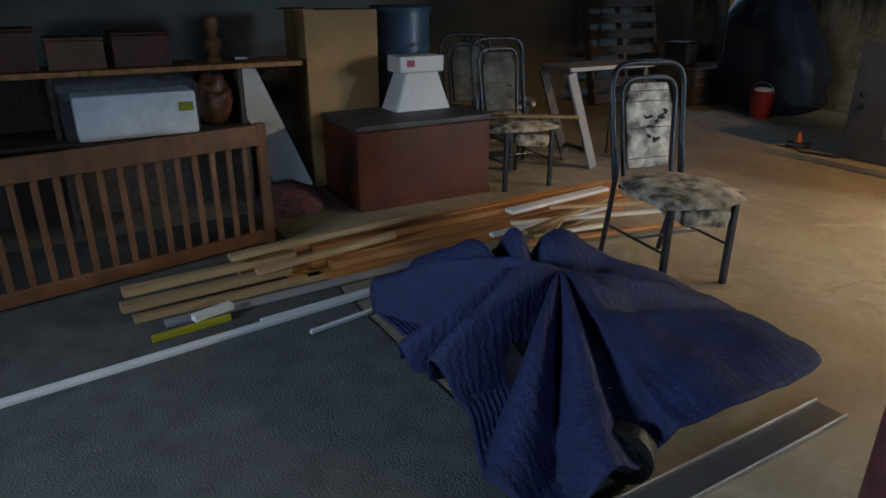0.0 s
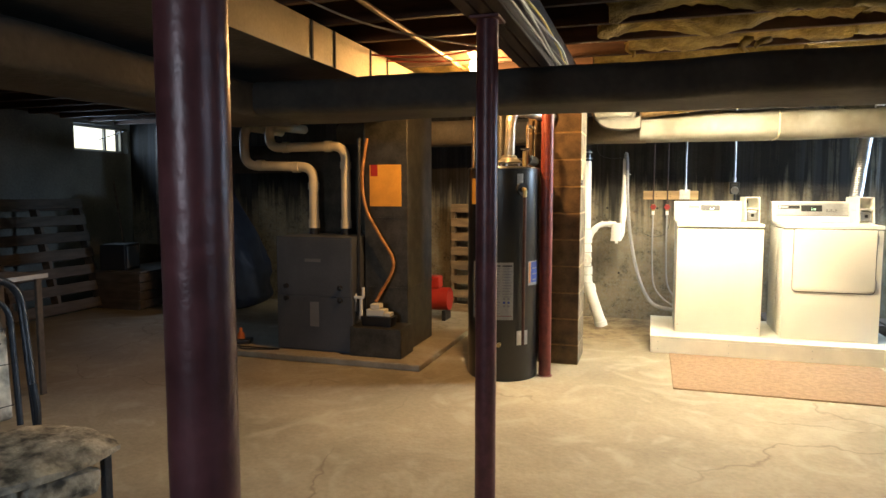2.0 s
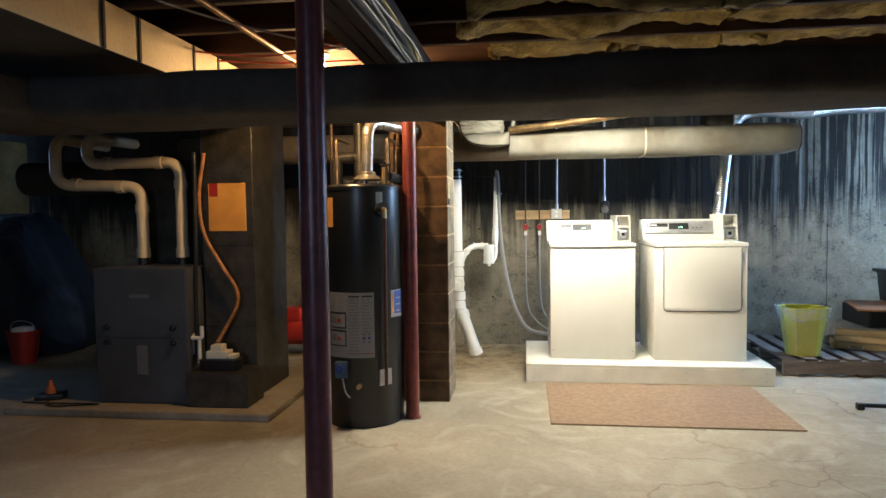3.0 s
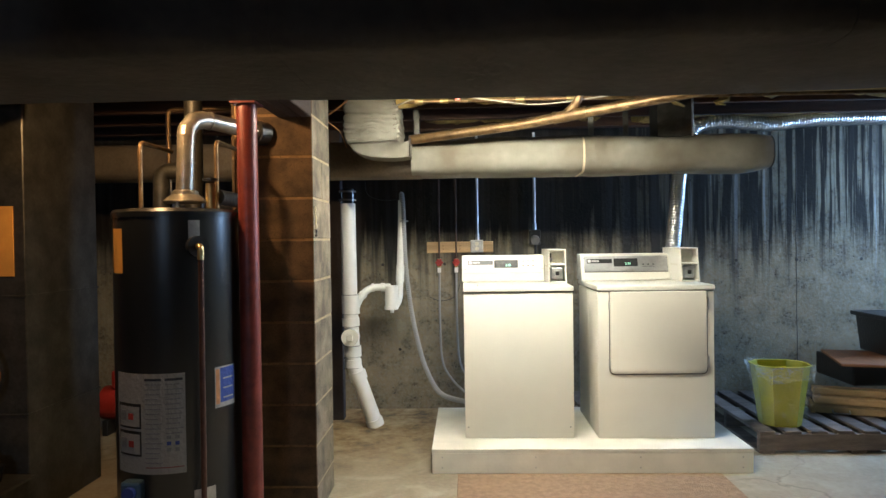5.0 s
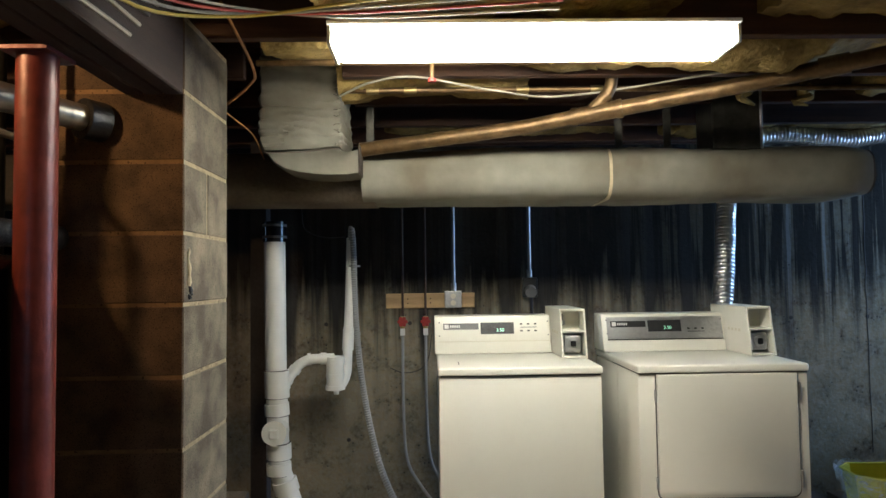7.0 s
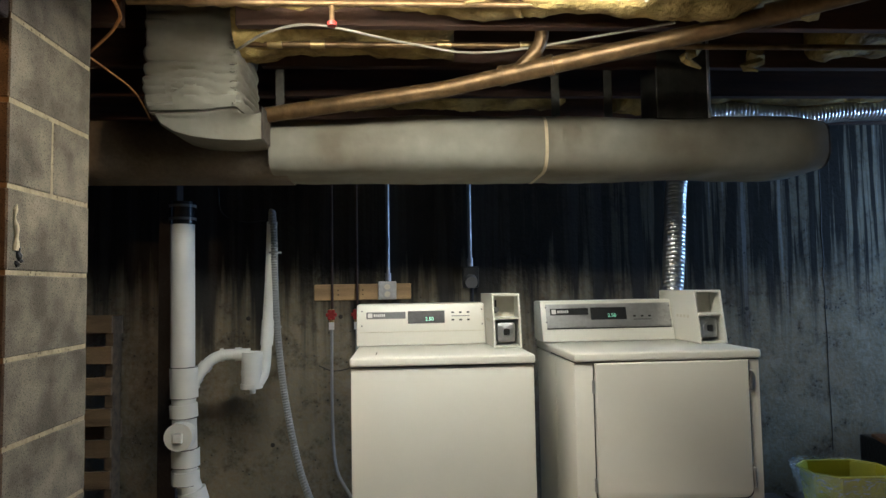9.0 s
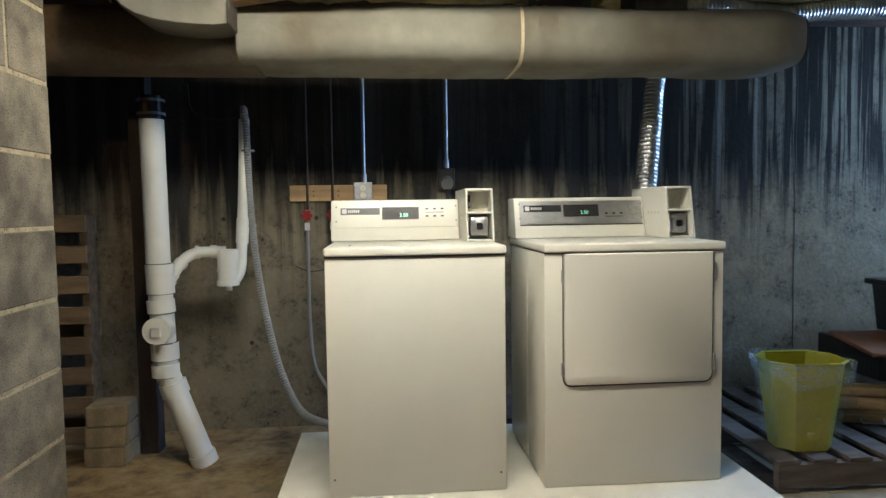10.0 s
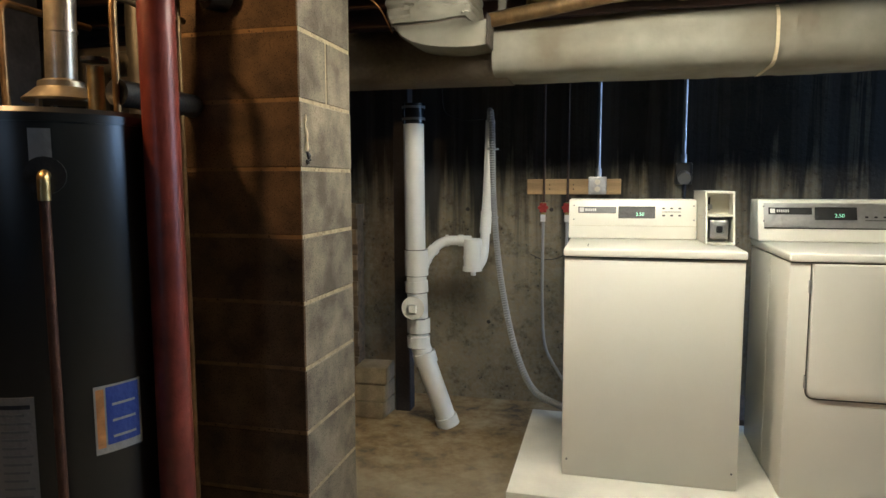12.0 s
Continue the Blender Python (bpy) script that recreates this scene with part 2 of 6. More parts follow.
for _m, _scale, _size in ((M_BLOCK, 150, 0.24), (M_MORTAR, 60, 0.2)):
    _nt = _m.node_tree
    _tc, _vo, _lt, _mx = (_nt.nodes.new("ShaderNode" + k) for k in ("TexCoord", "TexVoronoi", "Math", "Mix"))
    _vo.inputs["Scale"].default_value = _scale
    _lt.operation, _lt.inputs[1].default_value = "LESS_THAN", _size
    _mx.data_type, _mx.blend_type = "RGBA", "MULTIPLY"
    _mx.inputs[7].default_value = (0.45, 0.43, 0.4, 1)
    _bs = _nt.nodes["Principled BSDF"].inputs["Base Color"]
    _nt.links.new(_bs.links[0].from_socket, _mx.inputs[6])
    _nt.links.new(_tc.outputs["Object"], _vo.inputs["Vector"])
    _nt.links.new(_vo.outputs["Distance"], _lt.inputs[0])
    _nt.links.new(_lt.outputs[0], _mx.inputs[0])
    _nt.links.new(_mx.outputs[2], _bs)
    # whole front face multiplied darker and browner than the other sides
    _bs = _nt.nodes["Principled BSDF"].inputs["Base Color"]
    _from = _bs.links[0].from_socket
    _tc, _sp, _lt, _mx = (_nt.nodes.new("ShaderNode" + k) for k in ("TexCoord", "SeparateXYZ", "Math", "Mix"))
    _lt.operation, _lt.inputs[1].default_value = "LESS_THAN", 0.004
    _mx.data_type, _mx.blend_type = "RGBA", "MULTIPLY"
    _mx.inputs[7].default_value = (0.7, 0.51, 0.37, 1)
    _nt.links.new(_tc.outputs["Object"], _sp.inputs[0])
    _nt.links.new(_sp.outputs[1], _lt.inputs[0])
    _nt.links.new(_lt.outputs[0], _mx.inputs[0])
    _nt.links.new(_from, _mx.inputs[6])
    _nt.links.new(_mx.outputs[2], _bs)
M_PVC = shader("white_pvc", (0.76, 0.75, 0.7), 0.35, var=0.05, scale=8, bump=0.02)
M_PVCDARK = shader("aged_pvc", (0.75, 0.64, 0.44), 0.4, var=0.08, scale=8, bump=0.02)
M_COPPER = shader("copper_pipe", (0.19, 0.118, 0.055), 0.42, 0.7, var=0.35, scale=14, bump=0.05)
M_FLUE = shader("aged_galvanised_flue", (0.5, 0.46, 0.38), 0.33, 0.85, var=0.25, scale=12, bump=0.06)
M_BRASS = shader("brass", (0.42, 0.31, 0.14), 0.35, 0.9, var=0.2)
M_FOIL = shader("aluminium_foil", (0.85, 0.85, 0.85), 0.3, 1.0, var=0.1, scale=20, bump=0.3)
M_GLASSFIBRE = shader("glass_fibre", (0.38, 0.27, 0.09), 1.0, tint=(0.26, 0.17, 0.055), var=0.35, scale=7, bump=1.0, fine=50)
M_BLACK = shader("black_plastic", (0.012, 0.012, 0.013), 0.4, var=0.1)
M_BLACKIRON = shader("black_steel_tube", (0.03, 0.035, 0.042), 0.35, 0.3, var=0.2)
M_MAT = shader("brown_carpet", (0.3, 0.2, 0.125), 1.0, var=0.15, scale=30, bump=0.8, fine=200)
M_RUG = shader("grey_carpet", (0.1, 0.107, 0.103), 1.0, var=0.2, scale=8, bump=0.8, fine=120)
M_TARP = shader("navy_blanket", (0.0115, 0.02, 0.08), 0.75, var=0.25, scale=8, bump=0.5, fine=90)
M_CARD = shader("cardboard", (0.5, 0.29, 0.12), 0.85, var=0.15, scale=3, bump=0.1)
M_ORANGECARD = shader("orange_card", (0.7, 0.33, 0.06), 0.7, var=0.12, scale=6, bump=0.05)
M_YELLOWBIN = shader("yellow_plastic", (0.34, 0.31, 0.02), 0.4, var=0.08, scale=5, bump=0.03)
M_FABRIC = shader("torn_cream_vinyl", (0.62, 0.58, 0.5), 0.7, tint=(0.12, 0.1, 0.08), var=0.3, scale=11, bump=0.6, fine=30)
M_SEAT = shader("worn_seat_fabric", (0.42, 0.36, 0.27), 0.9, tint=(0.13, 0.11, 0.08), var=0.4, scale=14, bump=0.9, fine=40)
M_BLUEGREY = shader("blue_bin_plastic", (0.05, 0.1, 0.16), 0.35, var=0.15)
M_WHITE = shader("white_card", (0.75, 0.74, 0.72), 0.6, var=0.06)
M_REDPLASTIC = shader("red_plastic", (0.36, 0.025, 0.018), 0.4, var=0.1)
M_PAPER = shader("dusty_label_paper", (0.26, 0.25, 0.23), 0.7, var=0.08)
M_BLUELABEL = shader("blue_label", (0.02, 0.045, 0.22), 0.5, var=0.05)
M_ORANGE = shader("orange_plastic", (0.45, 0.11, 0.02), 0.4, var=0.1)
M_STEEL = shader("steel_conduit", (0.5, 0.5, 0.5), 0.35, 0.9, var=0.15)
M_HOSE = shader("grey_hose", (0.3, 0.3, 0.3), 0.5, var=0.08)
M_CREAM = shader("cream_plastic", (0.7, 0.66, 0.55), 0.5, var=0.05)
M_TUBE = emitter("lamp_diffuser", (1.0, 0.94, 0.76), 84)
M_BULB = emitter("bulb_glow", (1.0, 0.7, 0.35), 60)
M_LED = emitter("green_display", (0.1, 0.9, 0.5), 1.2)

# ---------------- builders ----------------


def part(name, bm, material, parent=None, label="", kind="", smooth=False):
    me = bpy.data.meshes.new(name)
    bmesh.ops.recalc_face_normals(bm, faces=bm.faces[:])
    bm.to_mesh(me)
    bm.free()
    me.materials.append(material)
    if smooth:
        me.polygons.foreach_set("use_smooth", [True] * len(me.polygons))
        me.set_sharp_from_angle(angle=radians(35))
    ob = new(name, me)
    if parent:
        ob.parent = parent
    return tagged(ob, label=label, kind=kind)


def thing(name, label, category, place=(0, 0, 0), rz=0.0, group="", tilt=(0, 0)):
    ob = new(name)
    ob.matrix_world = pose(*place, tilt[0], tilt[1], rz)
    ob.empty_display_size = 0.1
    return tagged(ob, label, category, group)


def add_box(bm, a, b, bevel=0.0, seg=1, m=None):
    """Box from corner a to corner b, its edges rounded."""
    tmp = bmesh.new()
    bmesh.ops.create_cube(tmp, size=1)
    for v in tmp.verts:
        v.co = Vector([a[i] + (v.co[i] + 0.5) * (b[i] - a[i]) for i in range(3)])
    if bevel:
        bmesh.ops.bevel(tmp, geom=tmp.edges[:], offset=bevel, segments=seg, profile=0.6, affect="EDGES")
    if m:
        tmp.transform(m)
    me = bpy.data.meshes.new("tmp")
    tmp.to_mesh(me)
    tmp.free()
    bm.from_mesh(me)
    bpy.data.meshes.remove(me)
    return bm


def box(a, b, bevel=0.0, seg=1, m=None):
    return add_box(bmesh.new(), a, b, bevel, seg, m)


def smooth_path(points, n=6):
    """Catmull-Rom curve through the points."""
    p = [Vector(q) for q in points]
    p = [p[0] * 2 - p[1]] + p + [p[-1] * 2 - p[-2]]
    out = []
    for i in range(1, len(p) - 2):
        for k in range(n):
            t = k / n
            out.append(0.5 * (2 * p[i] + (p[i + 1] - p[i - 1]) * t + (2 * p[i - 1] - 5 * p[i] + 4 * p[i + 1] - p[i + 2]) * t * t + (3 * p[i] - p[i - 1] - 3 * p[i + 1] + p[i + 2]) * t ** 3))
    return out + [p[-2]]


def bend_path(points, r, n=6):
    """Straight runs with rounded elbows of radius r."""
    p = [Vector(q) for q in points]
    out = [p[0]]
    for a, b, c in zip(p, p[1:], p[2:]):
        u, w = (a - b).normalized(), (c - b).normalized()
        k = min(r, (a - b).length * 0.49, (c - b).length * 0.49)
        for i in range(n + 1):
            t = i / n
            out.append((b + u * k) * (1 - t) ** 2 + b * 2 * t * (1 - t) + (b + w * k) * t * t)
    return out + [p[-1]]


def add_tube(bm, path, radius, sides=12, cap=True, section=None, wobble=None):
    """A tube along a path. radius: number or function of 0..1; section: points (across, up) in place of the circle."""
    path = [Vector(q) for q in path]
    rings, up = [], None
    for i, p in enumerate(path):
        d = (path[min(i + 1, len(path) - 1)] - path[max(i - 1, 0)]).normalized()
        if up is None:
            up = Vector((0, 0, 1)) if abs(d.z) < 0.9 else Vector((0, 1, 0))
        side = d.cross(up).normalized()
        up = side.cross(d).normalized()
        r = radius(i / (len(path) - 1)) if callable(radius) else radius
        pts = section or [(math.cos(2 * math.pi * k / sides), math.sin(2 * math.pi * k / sides)) for k in range(sides)]
        ring = []
        for x, y in pts:
            q = p + side * x * r + up * y * r
            if wobble:
                q += wobble(q)
            ring.append(bm.verts.new(q))
        rings.append(ring)
    n = len(rings[0])
    for r0, r1 in zip(rings, rings[1:]):
        for k in range(n):
            bm.faces.new((r0[k], r0[(k + 1) % n], r1[(k + 1) % n], r1[k]))
    if cap:
        bm.faces.new(rings[0][::-1])
        bm.faces.new(rings[-1])
    return bm


def tube(path, radius, sides=12, **k):
    return add_tube(bmesh.new(), path, radius, sides, **k)


def lathe(profile, sides=32, place=(0, 0, 0)):
    """A turned body from (radius, height) pairs."""
    bm = bmesh.new()
    rings = []
    for r, z in profile:
        rings.append([bm.verts.new((place[0] + r * math.cos(2 * math.pi * k / sides), place[1] + r * math.sin(2 * math.pi * k / sides), place[2] + z)) for k in range(sides)])
    for r0, r1 in zip(rings, rings[1:]):
        for k in range(sides):
            bm.faces.new((r0[k], r0[(k + 1) % sides], r1[(k + 1) % sides], r1[k]))
    bm.faces.new(rings[0][::-1])
    bm.faces.new(rings[-1])
    return bm


def rounded_section(w, h, r, n=4):
    pts = []
    for cx, cy, a0 in ((w / 2 - r, h / 2 - r, 0), (-w / 2 + r, h / 2 - r, 90), (-w / 2 + r, -h / 2 + r, 180), (w / 2 - r, -h / 2 + r, 270)):
        for k in range(n + 1):
            a = radians(a0 + 90 * k / n)
            pts.append((cx + r * math.cos(a), cy + r * math.sin(a)))
    return pts


def structure(name, bm, material, label="", smooth=False):
    return tagged(part(name, bm, material, None, label, "structure", smooth), category="structure")


# ---------------- the shell ----------------
WX, EX, NY, SY, JZ, DECK = -5.25, 6.0, 8.13, -3.2, 2.2, 2.46
structure("floor", box((WX - 0.2, SY - 0.2, -0.15), (EX + 0.2, NY + 0.2, 0)), M_FLOOR, "dusty pale concrete floor with cracks and stains")
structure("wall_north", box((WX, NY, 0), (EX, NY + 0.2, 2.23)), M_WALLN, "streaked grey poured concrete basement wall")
south = bmesh.new()
add_box(south, (WX, SY - 0.2, 0), (-0.6, SY, 2.23))
add_box(south, (-0.6, SY - 0.2, 0), (0.8, SY, 1.55))
add_box(south, (-0.6, SY - 0.2, 2.15), (0.8, SY, 2.23))
add_box(south, (0.8, SY - 0.2, 0), (EX, SY, 2.23))
structure("wall_south", south, M_WALL, "plain grey poured concrete wall with a small window")


def wall_with_window(name, x0, x1, y0, y1, windows):
    bm = bmesh.new()
    y = y0
    for a, b, z0, z1 in windows:
        add_box(bm, (x0, y, 0), (x1, a, 2.23))
        add_box(bm, (x0, a, 0), (x1, b, z0))
        if z1 < 2.22:
            add_box(bm, (x0, a, z1), (x1, b, 2.23))
        y = b
    add_box(bm, (x0, y, 0), (x1, y1, 2.23))
    return structure(name, bm, M_WALL, "dark grey poured concrete wall with a small window")


wall_with_window("wall_west", WX - 0.2, WX, SY - 0.2, NY + 0.2, [(7.24, 8.08, 1.84, 2.17)])
wall_with_window("wall_east", EX, EX + 0.2, SY - 0.2, NY + 0.2, [(-0.2, 1.2, 1.55, 2.15), (7.15, 8.0, 1.55, 2.15)])
structure("ceiling", box((WX - 0.2, SY - 0.2, DECK), (EX + 0.2, NY + 0.2, DECK + 0.03)), M_WOOD, "brown plank subfloor seen from below")
structure("ground", box((-60, -60, 1.5), (WX - 1.5, 60, 1.52)), shader("grass_ground", (0.09, 0.12, 0.04), 1.0, scale=2, var=0.4), "grassy ground outside the window")

for i in range(28):
    y = SY + 0.1 + i * 0.406
    for xa, xb in (((WX, 0.85), (1.22, EX)) if i in (24, 25) else ((WX, EX),)):
        structure("joist", box((xa, y, JZ), (xb, y + 0.04, DECK), 0.003), M_WOOD, "rough reddish-brown floor joist")
for nm, a, b in (("south", (WX, SY - 0.2, 2.232), (EX, SY, DECK - 0.002)), ("west", (WX - 0.2, SY - 0.2, 2.232), (WX, NY + 0.2, DECK - 0.002)), ("east", (EX, SY - 0.2, 2.232), (EX + 0.2, NY + 0.2, DECK - 0.002))):
    structure("trim", box(a, b), M_WOOD, "wooden rim joist over the wall")
sill = structure("trim", box((WX, NY - 0.02, 2.232), (EX, NY + 0.2, DECK - 0.002)), M_WOOD, "wooden sill plate on the wall")

# beam over the posts
bb = bmesh.new()
for k in range(3):
    add_box(bb, (0.685 + 0.056 * k, SY, 1.965), (0.737 + 0.056 * k, 6.045, 2.196), 0.004)
structure("beam", bb, shader("beam_wood", (0.03, 0.015, 0.01), 0.85, var=0.35, scale=3, bump=0.3, stretch=(8, 0.6, 8)), "built-up brown wooden carrying beam")


def steel_post(x, y, r, label, mat=M_MAROON):
    t = thing("support_post", label, "post", (x, y, 0), group="red steel posts under the beam")
    part("shaft", lathe([(r, 0.006), (r, 1.953)], 28), mat, t, smooth=True)
    part("base_plate", lathe([(r + 0.012, 0), (r + 0.012, 0.004), (r + 0.003, 0.006)], 24), mat, t)
    part("cap_plate", box((-0.055, -0.06, 1.953), (0.055, 0.06, 1.963), 0.001), mat, t)
    return t


steel_post(0.838, 1.682, 0.0415, "maroon steel post on bare concrete beside the blanket pile")
steel_post(0.76, 3.45, 0.041, "thin maroon steel post in the open floor")
steel_post(0.65, 5.69, 0.044, "bright red-brown steel post beside the water heater", M_RED)

def sag(q):
    return Vector((0, noise.noise(q * 2.3) * 0.008, noise.noise(q * 2.1 + Vector((5, 0, 0))) * 0.012 + noise.noise(q * 9) * 0.003))


# main wrapped trunk duct and its branch
trunk = thing("trunk_duct", "long grey paper-wrapped heating duct under the joists", "duct", (0, 4.42, 1.74))
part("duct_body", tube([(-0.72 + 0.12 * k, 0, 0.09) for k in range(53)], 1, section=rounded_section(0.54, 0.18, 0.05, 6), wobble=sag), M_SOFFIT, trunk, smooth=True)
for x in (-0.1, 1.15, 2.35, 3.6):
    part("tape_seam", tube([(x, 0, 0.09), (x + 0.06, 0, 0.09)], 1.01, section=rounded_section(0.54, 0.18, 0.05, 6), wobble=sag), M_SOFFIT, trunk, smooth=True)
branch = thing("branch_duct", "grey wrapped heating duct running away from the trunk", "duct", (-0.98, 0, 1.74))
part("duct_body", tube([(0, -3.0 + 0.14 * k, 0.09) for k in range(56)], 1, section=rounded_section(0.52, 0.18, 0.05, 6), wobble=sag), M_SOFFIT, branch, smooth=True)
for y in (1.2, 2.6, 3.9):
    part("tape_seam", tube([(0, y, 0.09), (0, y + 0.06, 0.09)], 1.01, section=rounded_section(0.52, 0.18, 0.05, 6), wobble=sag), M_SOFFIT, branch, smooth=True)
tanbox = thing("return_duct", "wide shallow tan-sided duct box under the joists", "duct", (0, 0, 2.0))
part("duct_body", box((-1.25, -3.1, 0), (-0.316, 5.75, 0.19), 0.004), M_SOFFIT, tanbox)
part("side_panel", box((-0.314, -3.1, -0.003), (-0.306, 5.752, 0.192), 0.001), M_TAN, tanbox, "tan duct board side")

# white wrapped duct near the north wall
white = thing("supply_duct", "white wrapped round-edged duct along the laundry wall", "duct", (0, 7.24, 1.892))


def crease(q):
    """Soft dents, and a few short creases beside the tape band."""
    d = sag(q) * 1.2
    near = math.exp(-((q.x - 2.47) ** 2) / 0.012)
    d.y += near * 0.008 * math.sin(q.x * 85 + 9 * noise.noise(q * 6))
    return d


def duct_end(u):
    return 1 - 0.1 * max(0.0, (u - 0.93) / 0.07) ** 2


part("duct_body", tube([(1.25 + 0.02 * k, 0, 0.0) for k in range(115)], duct_end, section=rounded_section(0.42, 0.228, 0.085, 6), wobble=crease), M_WRAP, white, smooth=True)
part("rear_body", tube([(-1.7, 0.03, 0.015), (1.3, 0.03, 0.0)], 1, section=rounded_section(0.36, 0.235, 0.09, 6)), shader("duct_wrap_brown", (0.15, 0.12, 0.085), 0.85, var=0.25, scale=4), white, "grimy brown wrapped rear length", smooth=True)
elbow = thing("duct_elbow", "puckered white wrapped elbow dropping onto the long duct", "duct", (1.03, 6.93, 1.928))


def loft(rings, y0, y1, r, wobble, n=14):
    """A squarish sleeve through rings, each given by its outer and its inner edge in the plane across the duct."""
    bm = bmesh.new()
    rows = []
    for (lx, lz, rx, rz_, front) in rings:
        sec = rounded_section(1, y1 - y0 - front, r, 3)
        pts = []
        for p, q in zip(sec, sec[1:] + sec[:1]):
            steps = n if math.dist(p, q) > 0.06 else 1
            pts += [(p[0] + (q[0] - p[0]) * i / steps, p[1] + (q[1] - p[1]) * i / steps) for i in range(steps)]
        row = []
        for px, py in pts:
            u = px + 0.5
            v = Vector((lx + (rx - lx) * u, (y0 + y1 + front) / 2 + py, lz + (rz_ - lz) * u))
            row.append(bm.verts.new(v + wobble(v)))
        rows.append(row)
    for a, c in zip(rows, rows[1:]):
        for k in range(len(a)):
            bm.faces.new((a[k], a[(k + 1) % len(a)], c[(k + 1) % len(a)], c[k]))
    bm.faces.new(rows[0][::-1])
    bm.faces.new(rows[-1])
    return bm


def pucker(q):
    """Gathered cloth: wrinkles run across, closer together towards the seam."""
    low = max(0.0, min(1.0, 1 - (q.z - 0.03) / 0.3))
    warp = noise.noise(Vector((q.x * 9, q.y * 9, q.z * 5))) * 3.4 + q.x * 5
    ridge = abs(math.sin(q.z * (84 + 30 * low) + warp)) ** 0.4
    patch = 0.5 + 0.5 * noise.noise(Vector((q.x * 7 + 3, q.y * 7, q.z * 16)))
    d = (0.009 + 0.012 * low) * ridge * (0.35 + patch) + 0.007 * noise.noise(Vector((q.x * 8, q.y * 8, q.z * 22)))
    side = 1 if q.x > 0 else -1
    edge = max(0.0, abs(q.x) - 0.12) / 0.04
    return Vector((side * d * min(1.0, edge), -d if q.y < 0 else d, 0.2 * d))


sleeve = [(-0.155, z, 0.16, z, 0.0) for z in (0.545 - 0.007 * k for k in range(68))] + [(-0.153, 0.06, 0.16, 0.07, 0.0), (-0.15, 0.045, 0.16, 0.058, 0.0), (-0.145, 0.03, 0.16, 0.046, 0.0), (-0.137, 0.015, 0.158, 0.034, 0.01)]
part("gathered_sleeve", loft(sleeve, -0.14, 0.16, 0.035, pucker), M_WRAP, elbow, smooth=True)
boot = [(-0.137, 0.016, 0.158, 0.032, 0.004), (-0.115, -0.018, 0.165, 0.026, 0.012), (-0.075, -0.042, 0.172, 0.024, 0.025), (-0.02, -0.057, 0.18, 0.026, 0.04), (0.045, -0.064, 0.19, 0.03, 0.06), (0.11, -0.066, 0.2, 0.036, 0.075), (0.17, -0.063, 0.21, 0.042, 0.09), (0.222, -0.056, 0.222, 0.048, 0.1)]
part("boot", loft(boot, -0.13, 0.16, 0.03, lambda q: sag(q) * 0.5), M_WRAP, elbow, smooth=True)
part("seam_line", tube(smooth_path([(-0.14, -0.137, 0.014), (-0.03, -0.148, 0.012), (0.05, -0.15, 0.016), (0.13, -0.144, 0.026), (0.16, -0.12, 0.03)], 5), 0.0022, 6), M_OLDWOOD, elbow, "dark shadowy seam", smooth=True)
part("stitched_seam", tube([(0.152 + 0.007 * math.sin(k * 1.9) + 0.004 * math.sin(k * 5.1), -0.146 + 0.004 * math.cos(k * 2.7), 0.36 - 0.0065 * k) for k in range(50)], lambda u: 0.0045 + 0.002 * math.sin(u * 130), 7), M_WRAP, elbow, smooth=True)
for k in range(9):
    z = 0.07 + 0.028 * k + 0.006 * math.sin(k * 2.3)
    part("stitch", tube([(0.138, -0.151, z), (0.151, -0.154, z + 0.006 * math.sin(k * 4.0)), (0.162, -0.148, z + 0.004)], 0.0018, 5), M_OLDWOOD, elbow, "dark stitch")

for y in (1.0, 2.6, 4.05, 4.3, 4.78, 5.05):
    part("seam", box((-0.3055, y, -0.004), (-0.298, y + 0.018, 0.192), 0.002), M_SOFFIT, tanbox)
part("insulation_band", tube([(2.34, 0, 0), (2.352, 0, 0)], 1.03, section=rounded_section(0.42, 0.228, 0.085, 5)), M_TAN, white, "yellowed tape band")
part("end_cap", tube([(3.531, 0, 0), (3.541, 0, 0)], 0.895, section=rounded_section(0.42, 0.228, 0.085, 5)), M_SOFFIT, white)


def hanging_strap(x, y, z0, z1, w=0.035):
    t = thing("duct_strap", "flat dull metal hanging strap on the white duct", "strap", (x, y, z0), group="duct straps")
    part("strap", box((-w / 2, 0, 0), (w / 2, 0.002, z1 - z0), 0.0006), M_GALV, t)


for x in (1.285, 2.4, 2.62):
    hanging_strap(x, 7.09, 1.99, 2.21)
flange = part("flange", box((0.223, -0.04, -0.055), (0.228, 0.16, 0.068), 0.002), M_OLDWOOD, elbow, "brown torn flange edge")
riser = thing("duct_riser", "dull galvanised duct riser above the long duct", "duct", (2.93, 7.14, 1.99))
part("sheet_body", box((-0.12, -0.09, 0), (0.1, 0.09, 0.45), 0.003), M_GALV, riser)
part("seam", box((0.091, -0.098, 0), (0.103, -0.0905, 0.45), 0.002), M_STEEL, riser)

# ---------------- insulation batts between the joists ----------------


